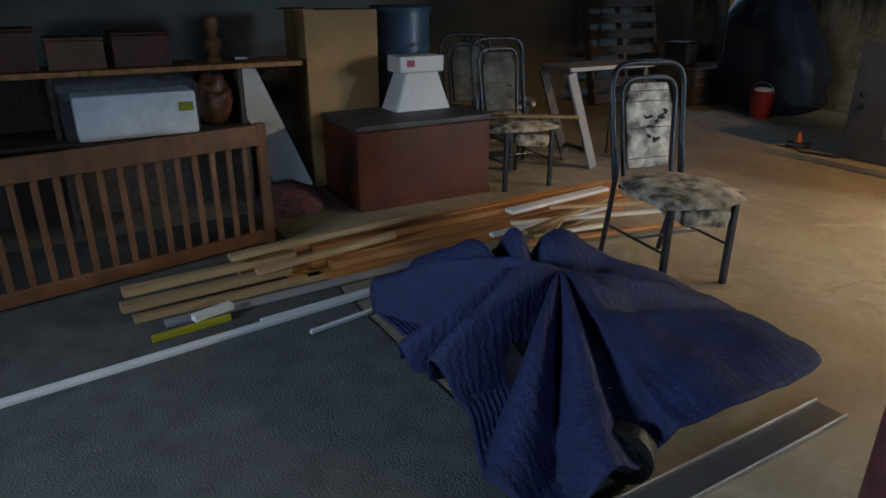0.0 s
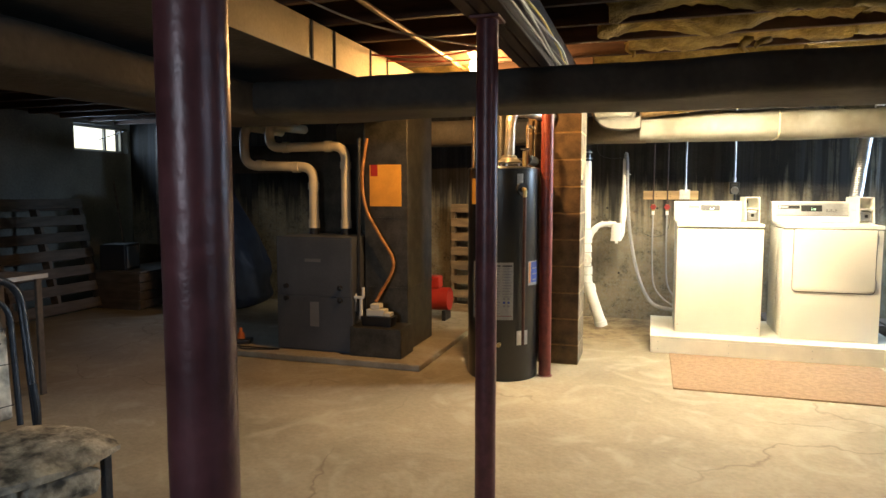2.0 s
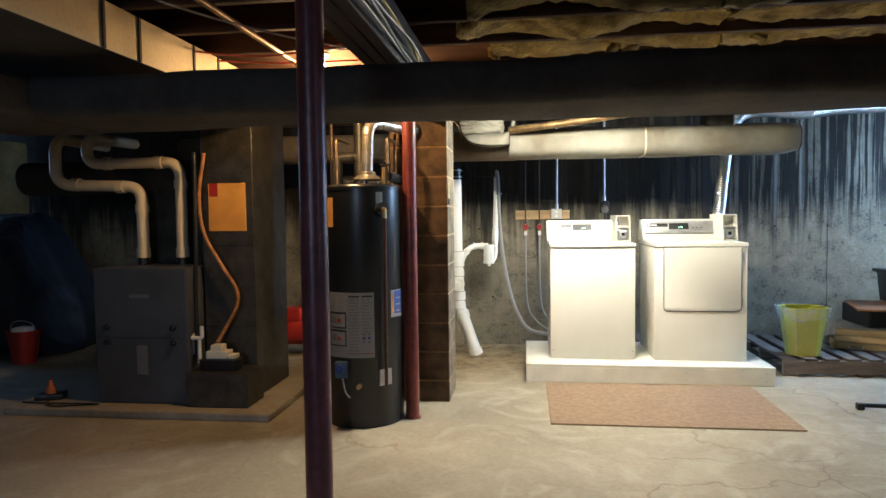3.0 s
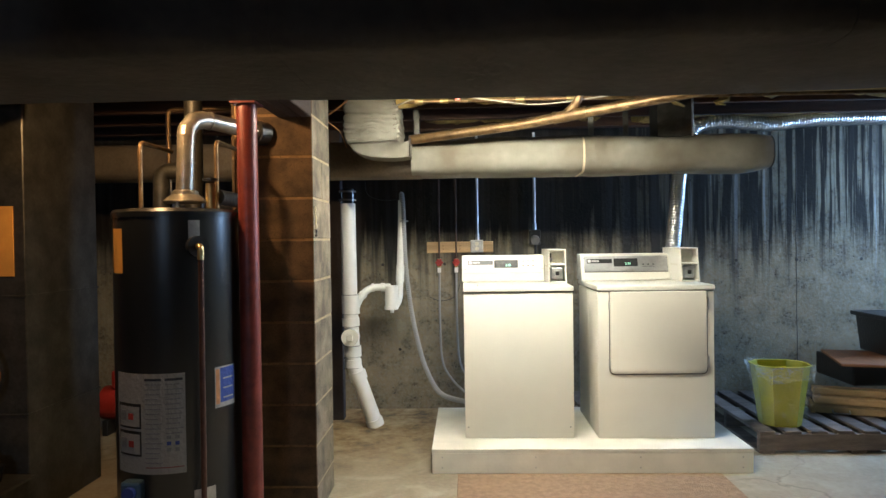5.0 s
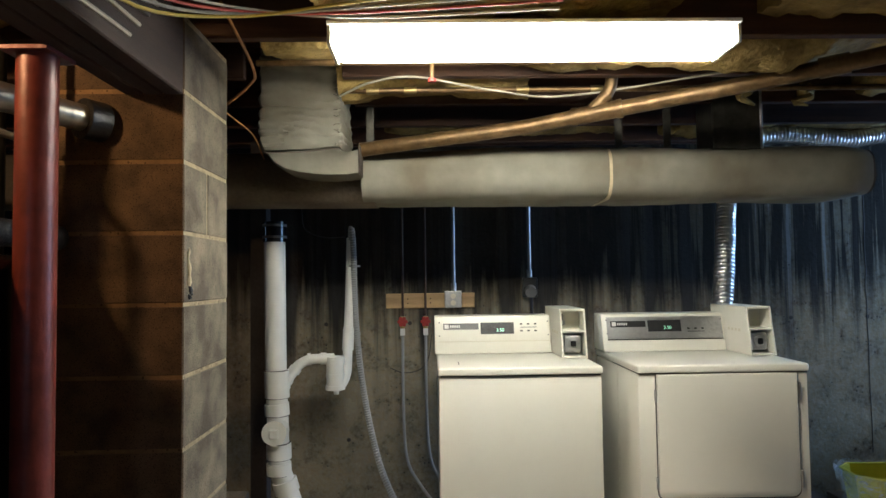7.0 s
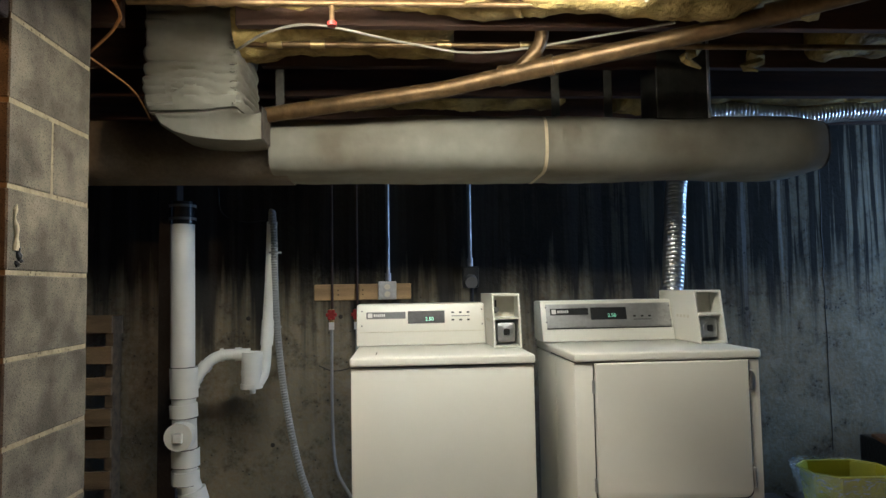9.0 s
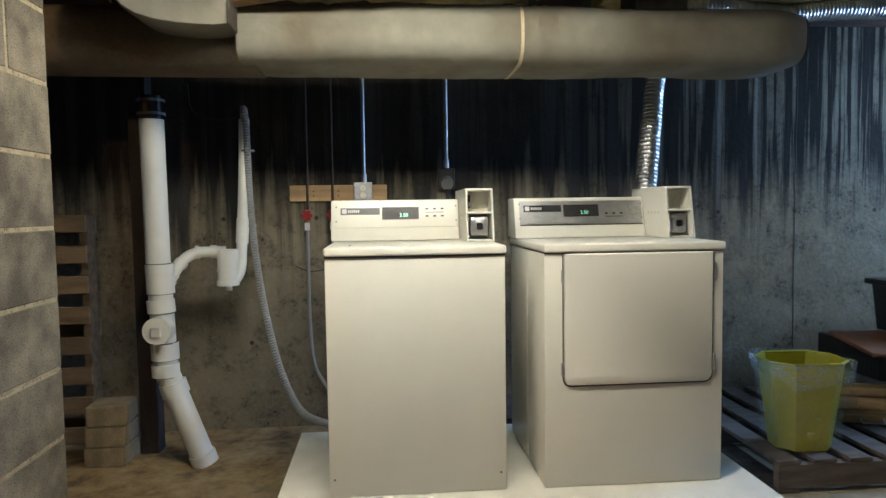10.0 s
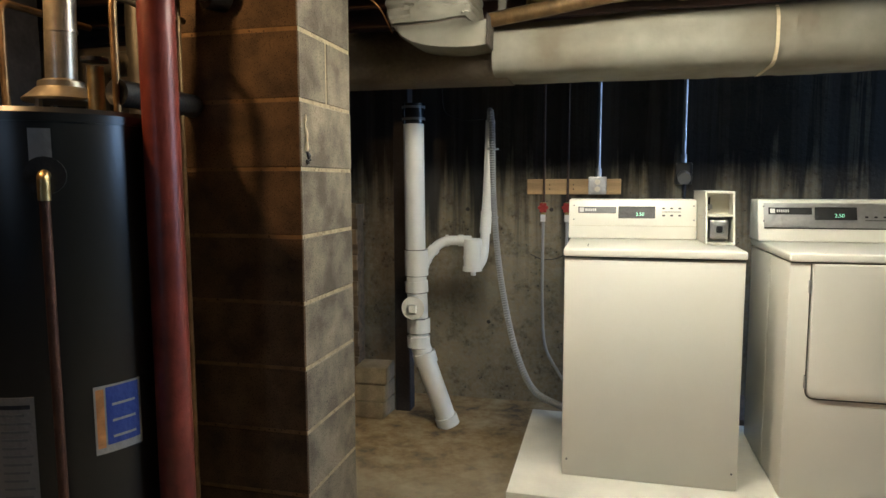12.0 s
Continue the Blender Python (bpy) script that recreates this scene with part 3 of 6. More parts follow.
def batt(x0, x1, y0, y1, seed, drop=0.05):
    """A sagging lumpy batt of glass fibre with torn edges."""
    bm = bmesh.new()
    nx, ny = max(6, int((x1 - x0) / 0.035)), 12
    low, high = [], []
    for i in range(nx + 1):
        for j in range(ny + 1):
            u, v = i / nx, j / ny
            x, y = x0 + (x1 - x0) * u, y0 + (y1 - y0) * v
            p = Vector((x * 2.2, y * 3.0, seed))
            q = Vector((x * 9, y * 9, seed + 5))
            belly = math.sin(math.pi * v) ** 0.5
            z = 2.27 - drop * belly * (1 + 1.5 * noise.noise(p)) - 0.035 * abs(noise.noise(q)) - 0.012 * noise.noise(q * 3.1)
            z = min(z, 2.4)
            x += 0.05 * noise.noise(Vector((y * 11, seed, 0))) * (1 if i in (0, nx) else 0)
            low.append(bm.verts.new((x, y, z)))
            high.append(bm.verts.new((x, y, 2.452)))
    w = ny + 1
    for i in range(nx):
        for j in range(ny):
            a = i * w + j
            bm.faces.new((low[a], low[a + 1], low[a + w + 1], low[a + w]))
    for i in range(nx):
        for a, c in ((i * w, (i + 1) * w), ((i + 1) * w + ny, i * w + ny)):
            bm.faces.new((low[a], low[c], high[c], high[a]))
    for j in range(ny):
        for a, c in ((j + 1, j), (nx * w + j, nx * w + j + 1)):
            bm.faces.new((low[a], low[c], high[c], high[a]))
    ob = part("insulation_batt", bm, M_GLASSFIBRE, None, "sagging yellow glass fibre batt between the joists", smooth=True)
    return tagged(ob, category="insulation", group="insulation batts")


rng = random.Random(4)
for k in range(9, 28):
    ya = SY + 0.1 + k * 0.406 + 0.042
    yb = ya + 0.362
    if yb > NY:
        continue
    x = 0.9 + rng.uniform(0, 0.3)
    if 6.95 < ya < 7.5:
        x = 1.32
    while x < 5.2:
        ln = rng.uniform(0.7, 1.7)
        if not (ya > 6 and rng.random() < 0.5):
            batt(x, min(x + ln, 5.8), ya, yb, k * 3.1 + x, 0.01 if 5.8 < ya < 6.2 else rng.uniform(0.02, 0.07) if ya > 5.9 else rng.uniform(0.04, 0.11))
        x += ln + rng.choice((0.01, 0.05, 0.3))
batt(-0.55, 0.35, SY + 0.1 + 22 * 0.406 + 0.042, SY + 0.1 + 22 * 0.406 + 0.404, 2, 0.05)
batt(-0.65, 0.1, SY + 0.1 + 21 * 0.406 + 0.042, SY + 0.1 + 21 * 0.406 + 0.404, 7, 0.04)


def tuft(x, y, z, seed, ln=0.12):
    """A torn wisp of fibre hanging down."""
    r = random.Random(seed)
    p = [(x + r.uniform(-0.015, 0.015) * k, y + r.uniform(-0.02, 0.02), z - ln * k / 4) for k in range(5)]
    ob = part("insulation_wisp", tube(smooth_path(p, 3), lambda u: 0.028 * (1 - u) ** 0.7 + 0.004, 7, wobble=lambda q: Vector((noise.noise(q * 40), noise.noise(q * 37 + Vector((3, 0, 0))), 0)) * 0.012), M_GLASSFIBRE, None, "torn wisp of yellow glass fibre hanging from a batt", smooth=True)
    tagged(ob, category="insulation", group="hanging wisps")


for x, y, ln in ((1.85, 5.2, 0.2), (1.95, 5.25, 0.1), (1.2, 5.3, 0.1), (2.6, 5.25, 0.08), (1.3, 6.25, 0.1), (2.0, 6.35, 0.1), (2.55, 6.3, 0.08), (2.9, 6.9, 0.1), (1.4, 5.65, 0.12), (1.55, 5.7, 0.08), (2.3, 5.7, 0.07), (3.2, 7.0, 0.08)):
    tuft(x, y, 2.25, int(x * 100 + y * 10), ln)

# ---------------- pipes and cables overhead ----------------


def pipe_thing(name, label, category, runs, material, parts=(), smooth=True):
    t = thing(name, label, category, runs[0][0][0])
    o = Vector(runs[0][0][0])
    for path, r in runs:
        part("pipe", tube([Vector(p) - o for p in path], r, 14), material, t, smooth=smooth)
    for pname, path, r, mat, lab in parts:
        part(pname, tube([Vector(p) - o for p in path], r, 14), mat, t, lab, smooth=smooth)
    return t


waste = [(1.25, 7.0, 1.99), (1.92, 6.85, 2.045), (2.78, 6.485, 2.13), (3.2, 6.21, 2.165), (5.9, 4.6, 2.17)]
pipe_thing("copper_waste_pipe", "thick dull copper drain pipe sloping under the joists", "pipe", [(waste, 0.03), (bend_path([(2.17, 6.74, 2.07), (2.26, 6.7, 2.15), (2.28, 6.7, 2.4)], 0.05), 0.024)], M_COPPER,
           [("fitting", [(2.13, 6.761, 2.067), (2.29, 6.693, 2.082)], 0.034, M_COPPER, "bronze-coloured tee fitting"), ("collar", [(2.12, 6.765, 2.066), (2.14, 6.757, 2.068)], 0.037, M_COPPER, ""), ("collar", [(2.28, 6.697, 2.081), (2.3, 6.689, 2.083)], 0.037, M_COPPER, ""), ("collar", [(2.235, 6.711, 2.128), (2.25, 6.704, 2.141)], 0.028, M_COPPER, ""), ("fitting", [(2.9, 6.4, 2.14), (2.98, 6.35, 2.146)], 0.036, M_COPPER, "bronze-coloured coupling")])
pipe_thing("copper_water_pipe", "thin bright copper water pipe along the joists", "pipe", [([(1.21, 6.78, 2.185), (3.0, 6.78, 2.185), (5.6, 6.78, 2.185)], 0.011)], M_COPPER,
           [("fitting", [(x, 6.78, 2.185), (x + 0.05, 6.78, 2.185)], 0.015, M_BRASS, "soldered fitting") for x in (1.3, 1.45, 1.9, 2.2)])
pipe_thing("copper_water_pipe", "thin copper water pipe with a red valve behind the lamp", "pipe", [([(0.95, 6.45, 2.19), (2.9, 6.45, 2.19)], 0.011)], M_COPPER,
           [("valve_stem", [(1.56, 6.45, 2.13), (1.56, 6.45, 2.2)], 0.008, M_COPPER, "brass valve"), ("valve_handle", [(1.56, 6.45, 2.118), (1.56, 6.45, 2.13)], 0.015, M_REDPLASTIC, "red valve handle")])
pipe_thing("copper_water_pipe", "long bright copper pipe beside the tan duct", "pipe", [([(0.1, -1.0, 2.172), (0.1, 5.6, 2.172)], 0.014)], M_COPPER)
pipe_thing("copper_water_pipe", "copper pipe rising behind the water heater", "pipe", [(bend_path([(-0.16, 6.7, 0.0), (-0.16, 6.7, 2.15), (0.4, 6.7, 2.15)], 0.04), 0.014)], M_COPPER)


def cable(label, pts, r, material):
    ob = part("cable", tube(smooth_path(pts, 6), r, 6), material, None, label, smooth=True)
    tagged(ob, category="cable", group="loose cables under the joists")


M_CABLEY = shader("yellow_cable", (0.7, 0.5, 0.08), 0.5, var=0.1)
M_CABLEW = shader("white_cable", (0.38, 0.34, 0.27), 0.5, var=0.1)
M_CABLER = shader("red_cable", (0.45, 0.05, 0.03), 0.5, var=0.1)
for k, (m_, lab) in enumerate(((M_CABLEW, "white"), (M_CABLEW, "white"), (M_OLDWOOD, "grey"), (M_CABLEW, "white"), (M_CABLEY, "yellow"))):
    x, z = 0.868 + 0.012 * (k % 2), 1.99 + 0.022 * k
    cable("dusty %s cable stapled along the wooden beam" % lab, [(x + 0.012 * math.sin(j * 1.7 + k), -1 + j * 0.55, z + 0.012 * math.sin(j * 2.1 + k * 2)) for j in range(12)] + [(0.9 + 0.02 * k, 5.6, z - 0.02)], 0.0055, m_)
for k, m_ in enumerate((M_CABLEY, M_CABLEW, M_CABLER, M_CABLEW)):
    cable(("yellow", "white", "red", "white")[k] + " cable looping from the beam towards the lamp", [(0.9, 5.1 + 0.08 * k, 2.08), (0.94, 5.45 + 0.05 * k, 1.99 + 0.03 * k), (1.1, 5.7 + 0.06 * k, 2.05 + 0.03 * k), (1.4, 5.8 + 0.06 * k, 2.13 + 0.01 * k), (1.9, 5.75 + 0.05 * k, 2.15)], 0.004, m_)
cable("orange cable curving down beside the chimney", [(1.0, 5.9, 2.17), (0.98, 6.3, 2.12), (0.93, 6.42, 2.1), (0.82, 6.5, 2.05)], 0.005, M_BOARD)
cable("thin tan wire from the chimney to the elbow duct", [(0.8, 6.47, 2.05), (0.83, 6.6, 2.03), (0.86, 6.74, 2.0), (0.872, 6.86, 1.93)], 0.003, M_BOARD)
cable("white cable looping behind the elbow duct", [(1.195, 6.78, 2.165), (1.33, 6.66, 2.183), (1.5, 6.62, 2.19), (1.8, 6.7, 2.16), (2.1, 6.75, 2.15), (2.7, 6.6, 2.2)], 0.0045, M_CABLEW)
cable("grey cable hanging between the joists", [(-0.2, 3.5, 2.2), (0.0, 4.0, 2.14), (0.3, 4.6, 2.15), (0.6, 5.1, 2.19)], 0.005, M_CABLEW)
cable("red cable under the joists above the heater", [(-0.6, 5.0, 2.19), (0.0, 5.1, 2.16), (0.6, 5.2, 2.18)], 0.005, M_CABLER)
cable("red cable under the joists above the heater", [(-0.6, 4.7, 2.19), (0.0, 4.9, 2.15), (0.6, 4.8, 2.18)], 0.005, M_CABLER)
cable("thin black wire running to the standpipe", [(0.82, 7.9, 1.85), (0.84, 7.9, 1.72), (0.95, 7.88, 1.67), (1.08, 7.8, 1.665)], 0.003, M_BLACK)
cable("pale wire dangling from the joists", [(3.3, 5.0, 2.2), (3.35, 4.95, 2.05), (3.1, 4.9, 2.1), (3.0, 4.85, 2.02)], 0.004, M_CABLEW)

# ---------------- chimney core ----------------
chimney = tagged(new("chimney"), "grey concrete block chimney, its front face darker and browner", "chimney")
chimney.location = (0.45, 6.05, 0)
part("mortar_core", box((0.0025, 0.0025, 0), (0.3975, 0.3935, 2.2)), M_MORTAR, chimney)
part("glue_smudge", tube(smooth_path([(0.4, 0.035, 1.385), (0.4005, 0.05, 1.4), (0.4, 0.038, 1.43), (0.4, 0.06, 1.395)], 4), lambda u: 0.006 + 0.004 * math.sin(u * 19), 8), M_BLACK, chimney, "dark smear under the glue")
part("paint_drip", tube(smooth_path([(0.403, 0.03, 1.42), (0.404, 0.034, 1.46), (0.403, 0.026, 1.5), (0.404, 0.032, 1.53)], 4), lambda u: 0.007 - 0.004 * u + 0.002 * math.sin(u * 17), 8), M_TAN, chimney, "dried yellow drip of glue")

# ---------------- laundry ----------------
plat = thing("laundry_platform", "low white painted wooden platform under the machines", "platform", (1.38, 6.65, 0))
part("deck", box((-0.001, -0.001, 0.1205), (1.841, 0.95, 0.142), 0.002, 2), M_PLATFORM, plat)
part("front_board", box((0, 0, 0), (1.84, 0.03, 0.12), 0.003), M_PLATFORM, plat)
part("side_board", box((0, 0.032, 0), (0.03, 0.93, 0.12), 0.003), M_PLATFORM, plat)
part("side_board", box((1.81, 0.032, 0), (1.84, 0.93, 0.12), 0.003), M_PLATFORM, plat)


def screw(parent, p, axis="y", r=0.004, mat=None):
    m = pose(*p, 90 if axis == "y" else 0)
    bm = lathe([(r, -0.0015), (r, 0.001), (r * 0.5, 0.002)], 10)
    bm.transform(m)
    part("screw", bm, mat or M_STEEL, parent)


for x in (0.06, 0.6, 1.2, 1.78):
    for z in (0.035, 0.095):
        screw(plat, (x, -0.001, z))


def wedge(x0, x1, y0, y1, z0, z1, lean, bevel=0.008):
    """A box whose front leans back by lean towards the top."""
    bm = box((x0, y0, z0), (x1, y1, z1), bevel, 2)
    for v in bm.verts:
        k = (v.co.z - z0) / (z1 - z0)
        f = (y1 - v.co.y) / (y1 - y0)
        v.co.y += lean * k * f
    return bm


def text_mesh(s, size, m, material, name, parent, depth=0.0006):
    c = bpy.data.curves.new("writing", "FONT")
    c.body, c.size, c.extrude = s, size, depth
    tmp = bpy.data.objects.new("writing", c)
    scene.collection.objects.link(tmp)
    me = bpy.data.meshes.new_from_object(tmp.evaluated_get(bpy.context.evaluated_depsgraph_get()))
    bm = bmesh.new()
    bm.from_mesh(me)
    bm.transform(m)
    bpy.data.objects.remove(tmp)
    bpy.data.meshes.remove(me)
    bpy.data.curves.remove(c)
    part(name, bm, material, parent)


def coin_box(t, x0, x1, y0, y1, z0):
    """A metal coin meter: closed at the side, with an open slot bay above a lock bay."""
    m_ = 0.008
    cb = part("coin_box", wedge(x0, x0 + m_, y0, y1, z0, z0 + 0.215, 0.045, 0.002), M_ENAMEL, t)
    part("side_panel", wedge(x1 - m_, x1, y0, y1, z0, z0 + 0.215, 0.045, 0.002), M_ENAMEL, cb)
    part("top_panel", box((x0 + m_, y0 + 0.046, z0 + 0.205), (x1 - m_, y1, z0 + 0.215), 0.002), M_ENAMEL, cb)
    part("shelf", box((x0 + m_, y0 + 0.028, z0 + 0.112), (x1 - m_, y1 - 0.1, z0 + 0.12), 0.001), M_ENAMEL, cb)
    part("bottom_panel", box((x0 + m_, y0 + 0.006, z0), (x1 - m_, y1, z0 + 0.008), 0.001), M_ENAMEL, cb)
    part("back_panel", box((x0 + m_, y0 + 0.13, z0 + 0.008), (x1 - m_, y1, z0 + 0.205)), M_CREAM, cb)
    cx = (x0 + x1) / 2
    part("lock_plate", box((cx - 0.038, y0 + 0.04, z0 + 0.02), (cx + 0.038, y0 + 0.128, z0 + 0.1), 0.014, 2), M_STEEL, cb, "brushed steel lock plate")
    ring = lathe([(0.027, 0), (0.027, 0.006), (0.018, 0.008), (0.017, 0.002)], 20)
    ring.transform(pose(cx, y0 + 0.039, z0 + 0.06, 90))
    part("lock_ring", ring, M_STEEL, cb)
    part("keyhole", box((cx - 0.012, y0 + 0.028, z0 + 0.048), (cx + 0.012, y0 + 0.036, z0 + 0.074), 0.003), M_BLACK, cb)
    for k in range(4):
        part("printed_mark", box((x0 - 0.0008, y0 + 0.1 + 0.035 * k, z0 + 0.1), (x0 - 0.0002, y0 + 0.12 + 0.035 * k, z0 + 0.112)), M_CREAM, cb)
    part("coin_slot", box((x0 + 0.022, y0 + 0.124, z0 + 0.135), (x0 + 0.03, y0 + 0.129, z0 + 0.19), 0.001), M_BLACK, cb)
    part("coin_lever", box((x0 + 0.018, y0 + 0.1, z0 + 0.14), (x0 + 0.036, y0 + 0.124, z0 + 0.16), 0.003), M_STEEL, cb)


def seven_bars(panel, cx, y, z, lean):
    text_mesh("2.50", 0.024, pose(cx, y, z, 90 - lean), M_LED, "price_digits", panel)


def machine(name, label, x, y, w, kind):
    t = thing(name, label, name.replace("_", " "), (x, y, 0.142))
    part("cabinet", box((0, 0.012, 0.0), (w, 0.66, 0.89), 0.008, 2), M_ENAMEL, t, smooth=True)
    part("top", box((-0.004, 0, 0.894), (w + 0.004, 0.67, 0.927), 0.012, 3), M_ENAMEL, t, smooth=True)
    pw, py = w - 0.115, 0.475
    pn = part("control_panel", wedge(-0.012, pw, py, 0.66, 0.928, 1.105, 0.05, 0.008), M_ENAMEL, t, smooth=True)
    lean = math.degrees(math.atan(0.05 / 0.177))

    def face(u0, u1, v0, v1, d0, d1):
        """A plate on the leaning front of the panel."""
        bm = box((u0, -d1, v0), (u1, -d0, v1), 0.001)
        bm.transform(pose(0, py, 0.928, -lean))
        return bm
    if kind == "dryer":
        part("trim_plate", face(0.012, pw - 0.01, 0.062, 0.168, 0.0006, 0.0035), M_STEEL, pn, "brushed steel trim plate")
        d = 0.0036
        part("lower_line", face(0.012, pw - 0.01, 0.056, 0.061, 0.0006, 0.003), M_BLACK, pn)
    else:
        part("trim_line", face(0.002, pw - 0.004, 0.058, 0.061, 0.0004, 0.0016), M_CREAM, pn)
        d = 0.0006
    part("name_badge", face(0.03, 0.2, 0.118, 0.148, d, d + 0.002), M_GREYPLATE if kind == "washer" else M_BLACK, pn, "dark name plate")
    part("name_mark", face(0.036, 0.056, 0.123, 0.143, d + 0.002, d + 0.003), M_WHITE, pn)
    for k in range(6):
        part("name_bar", face(0.062 + k * 0.0085, 0.068 + k * 0.0085, 0.127, 0.139, d + 0.002, d + 0.003), M_WHITE, pn)
    part("display_window", face(0.21, 0.37, 0.095, 0.15, d, d + 0.003), M_BLACK, pn, "black display window")
    text_mesh("2.50", 0.022, pose(0, py, 0.928, -lean) @ pose(0.285, -d - 0.0036, 0.106, 90), M_LED, "price_digits", pn)
    for i in range(3):
        for j in range(2 if kind == "washer" else 1):
            part("button", face(0.4 + i * 0.034, 0.412 + i * 0.034, 0.105 + j * 0.033, 0.112 + j * 0.033, d, d + 0.002), M_BLACK, pn)
    part("button_line", face(0.4, 0.48, 0.124 if kind == "washer" else 0.092, 0.127 if kind == "washer" else 0.096, d, d + 0.001), M_GREYPLATE, pn)
    for u in (0.008, pw - 0.016):
        for v in (0.085, 0.15):
            part("panel_screw", face(u, u + 0.006, v, v + 0.006, d, d + 0.002), M_GREYPLATE, pn)
    coin_box(t, w - 0.113, w, 0.24, 0.655, 0.929)
    return t


M_GREYPLATE = shader("grey_print", (0.16, 0.16, 0.16), 0.5, var=0.05)
M_SEAM = shader("dark_seam", (0.04, 0.035, 0.03), 0.8, var=0.1)
washer = machine("washing_machine", "cream-white top-loading washer with a coin box, on a platform", 1.575, 6.84, 0.662, "washer")
part("lid_gap", box((0.085, 0.1, 0.9272), (0.088, 0.2, 0.928)), M_SEAM, washer)
for x in (0.02, 0.64):
    screw(washer, (x, 0.0105, 0.07), mat=M_GREYPLATE)
part("seam", box((0.004, 0.008, 0.8905), (0.658, 0.4, 0.8935)), M_SEAM, washer)
dryer = machine("dryer", "cream-white front-loading dryer with a coin box, on a platform", 2.38, 6.83, 0.695, "dryer")
part("seam", box((0.004, 0.008, 0.8905), (0.691, 0.4, 0.8935)), M_SEAM, dryer)


def door_outline(w, h):
    """Rounded at the lower corners, square under the top."""
    return [(px, pz) if pz < 0 else (math.copysign(w / 2, px), h / 2 + 0.0001 * k) for k, (px, pz) in enumerate(rounded_section(w, h, 0.032, 6))]


dp_ = bmesh.new()
door_rings = []
for y, inset in ((0.0105, 0.0), (0.003, 0.0), (0.0, 0.004)):
    door_rings.append([dp_.verts.new((0.3615 + px, y, 0.642 + pz)) for px, pz in door_outline(0.573 - 2 * inset, 0.494 - 2 * inset)])
for r0, r1 in zip(door_rings, door_rings[1:]):
    for k in range(len(r0)):
        dp_.faces.new((r0[k], r0[(k + 1) % len(r0)], r1[(k + 1) % len(r0)], r1[k]))
dp_.faces.new(door_rings[0])
dp_.faces.new(door_rings[-1][::-1])
dd = part("door", dp_, M_ENAMEL, dryer, smooth=True)
rim = bmesh.new()
add_tube(rim, bend_path([(0.071, 0.0105, 0.888), (0.071, 0.0105, 0.39), (0.652, 0.0105, 0.39), (0.652, 0.0105, 0.888)], 0.035), 0.0022, 8)
part("door_gap", rim, M_SEAM, dryer, "dark gap round the door")
for z in (0.43, 0.78):
    part("hinge", box((0.65, -0.004, z), (0.66, 0.012, z + 0.07), 0.002), M_STEEL, dryer)
    part("hinge", box((0.064, -0.002, z), (0.072, 0.012, z + 0.05), 0.002), M_STEEL, dryer)
part("side_crease", box((-0.0015, 0.3, 0.02), (0.0, 0.306, 0.88)), M_ENAMEL, dryer)

mat_ = part("floor_mat", box((1.53, 5.61, 0), (3.03, 6.63, 0.01), 0.003), M_MAT, None, "flat brown carpet mat before the laundry platform")
tagged(mat_, category="mat")

# lamp
lamp = thing("ceiling_lamp", "lit long fluorescent ceiling lamp with a white diffuser", "ceiling lamp", (1.865, 6.175, 2.122))
part("diffuser", wedge(-0.6, 0.6, -0.09, 0.09, 0.0, 0.055, -0.0, 0.015), M_TUBE, lamp)
part("housing", box((-0.615, -0.1, 0.057), (0.615, 0.1, 0.071), 0.003), M_WHITE, lamp)
for x in (-0.609, 0.606):
    part("end_cap", box((x - 0.005, -0.094, -0.002), (x + 0.007, 0.094, 0.056), 0.003), M_CREAM, lamp)
for x in (-0.45, 0.45):
    part("mounting_block", box((x - 0.03, -0.08, 0.0715), (x + 0.03, 0.08, 0.0775), 0.001), M_WOOD, lamp)
bulb = thing("light_bulb", "bare warm glowing bulb in a porcelain socket", "light bulb", (0.22, 5.28, 2.215))
glass = part("glass_bulb", lathe([(0.012, -0.1), (0.024, -0.092), (0.03, -0.07), (0.026, -0.045), (0.014, -0.02), (0.013, 0.0)], 20), M_BULB, bulb, smooth=True)
glass.visible_shadow = False
part("socket", lathe([(0.03, 0.001), (0.045, 0.02), (0.045, 0.05)], 20), M_WHITE, bulb, smooth=True)
part("junction_box", box((-0.05, -0.05, 0.051), (0.05, 0.05, 0.24), 0.004), M_STEEL, bulb)

# plumbing beside the washer
drain = thing("drain_stack", "thick white plastic drain pipe with a capped top and a cleanout", "pipe", (0.74, 7.6, 0))
dp = [(0, 0, 1.64), (0.005, 0, 0.96), (0.015, 0, 0.67), (0.02, 0, 0.47), (0.045, 0.005, 0.4), (0.18, 0.03, 0.0)]
part("pipe", tube(dp[:4], 0.054, 28), M_PVC, drain, smooth=True)
part("lower_pipe", tube(smooth_path(dp[3:], 5), 0.054, 28), M_PVC, drain, smooth=True)
part("cap", tube([(0, 0, 1.63), (0, 0, 1.735)], 0.058, 28), shader("glossy_rubber", (0.02, 0.02, 0.022), 0.14, var=0.1, bump=0.0), drain, "black rubber cap", smooth=True)
for z in (1.65, 1.71):
    part("clamp", tube([(0, 0, z), (0, 0, z + 0.012)], 0.061, 28), M_GREYPLATE, drain, "dull steel hose clamp", smooth=True)
for z0, z1 in ((0.97, 0.83), (0.8, 0.74), (0.6, 0.52), (0.5, 0.44)):
    part("coupling", tube([(0.008 if z0 > 0.7 else 0.019, 0, z0), (0.012 if z0 > 0.7 else 0.021, 0, z1)], 0.062, 28), M_PVC, drain, smooth=True)
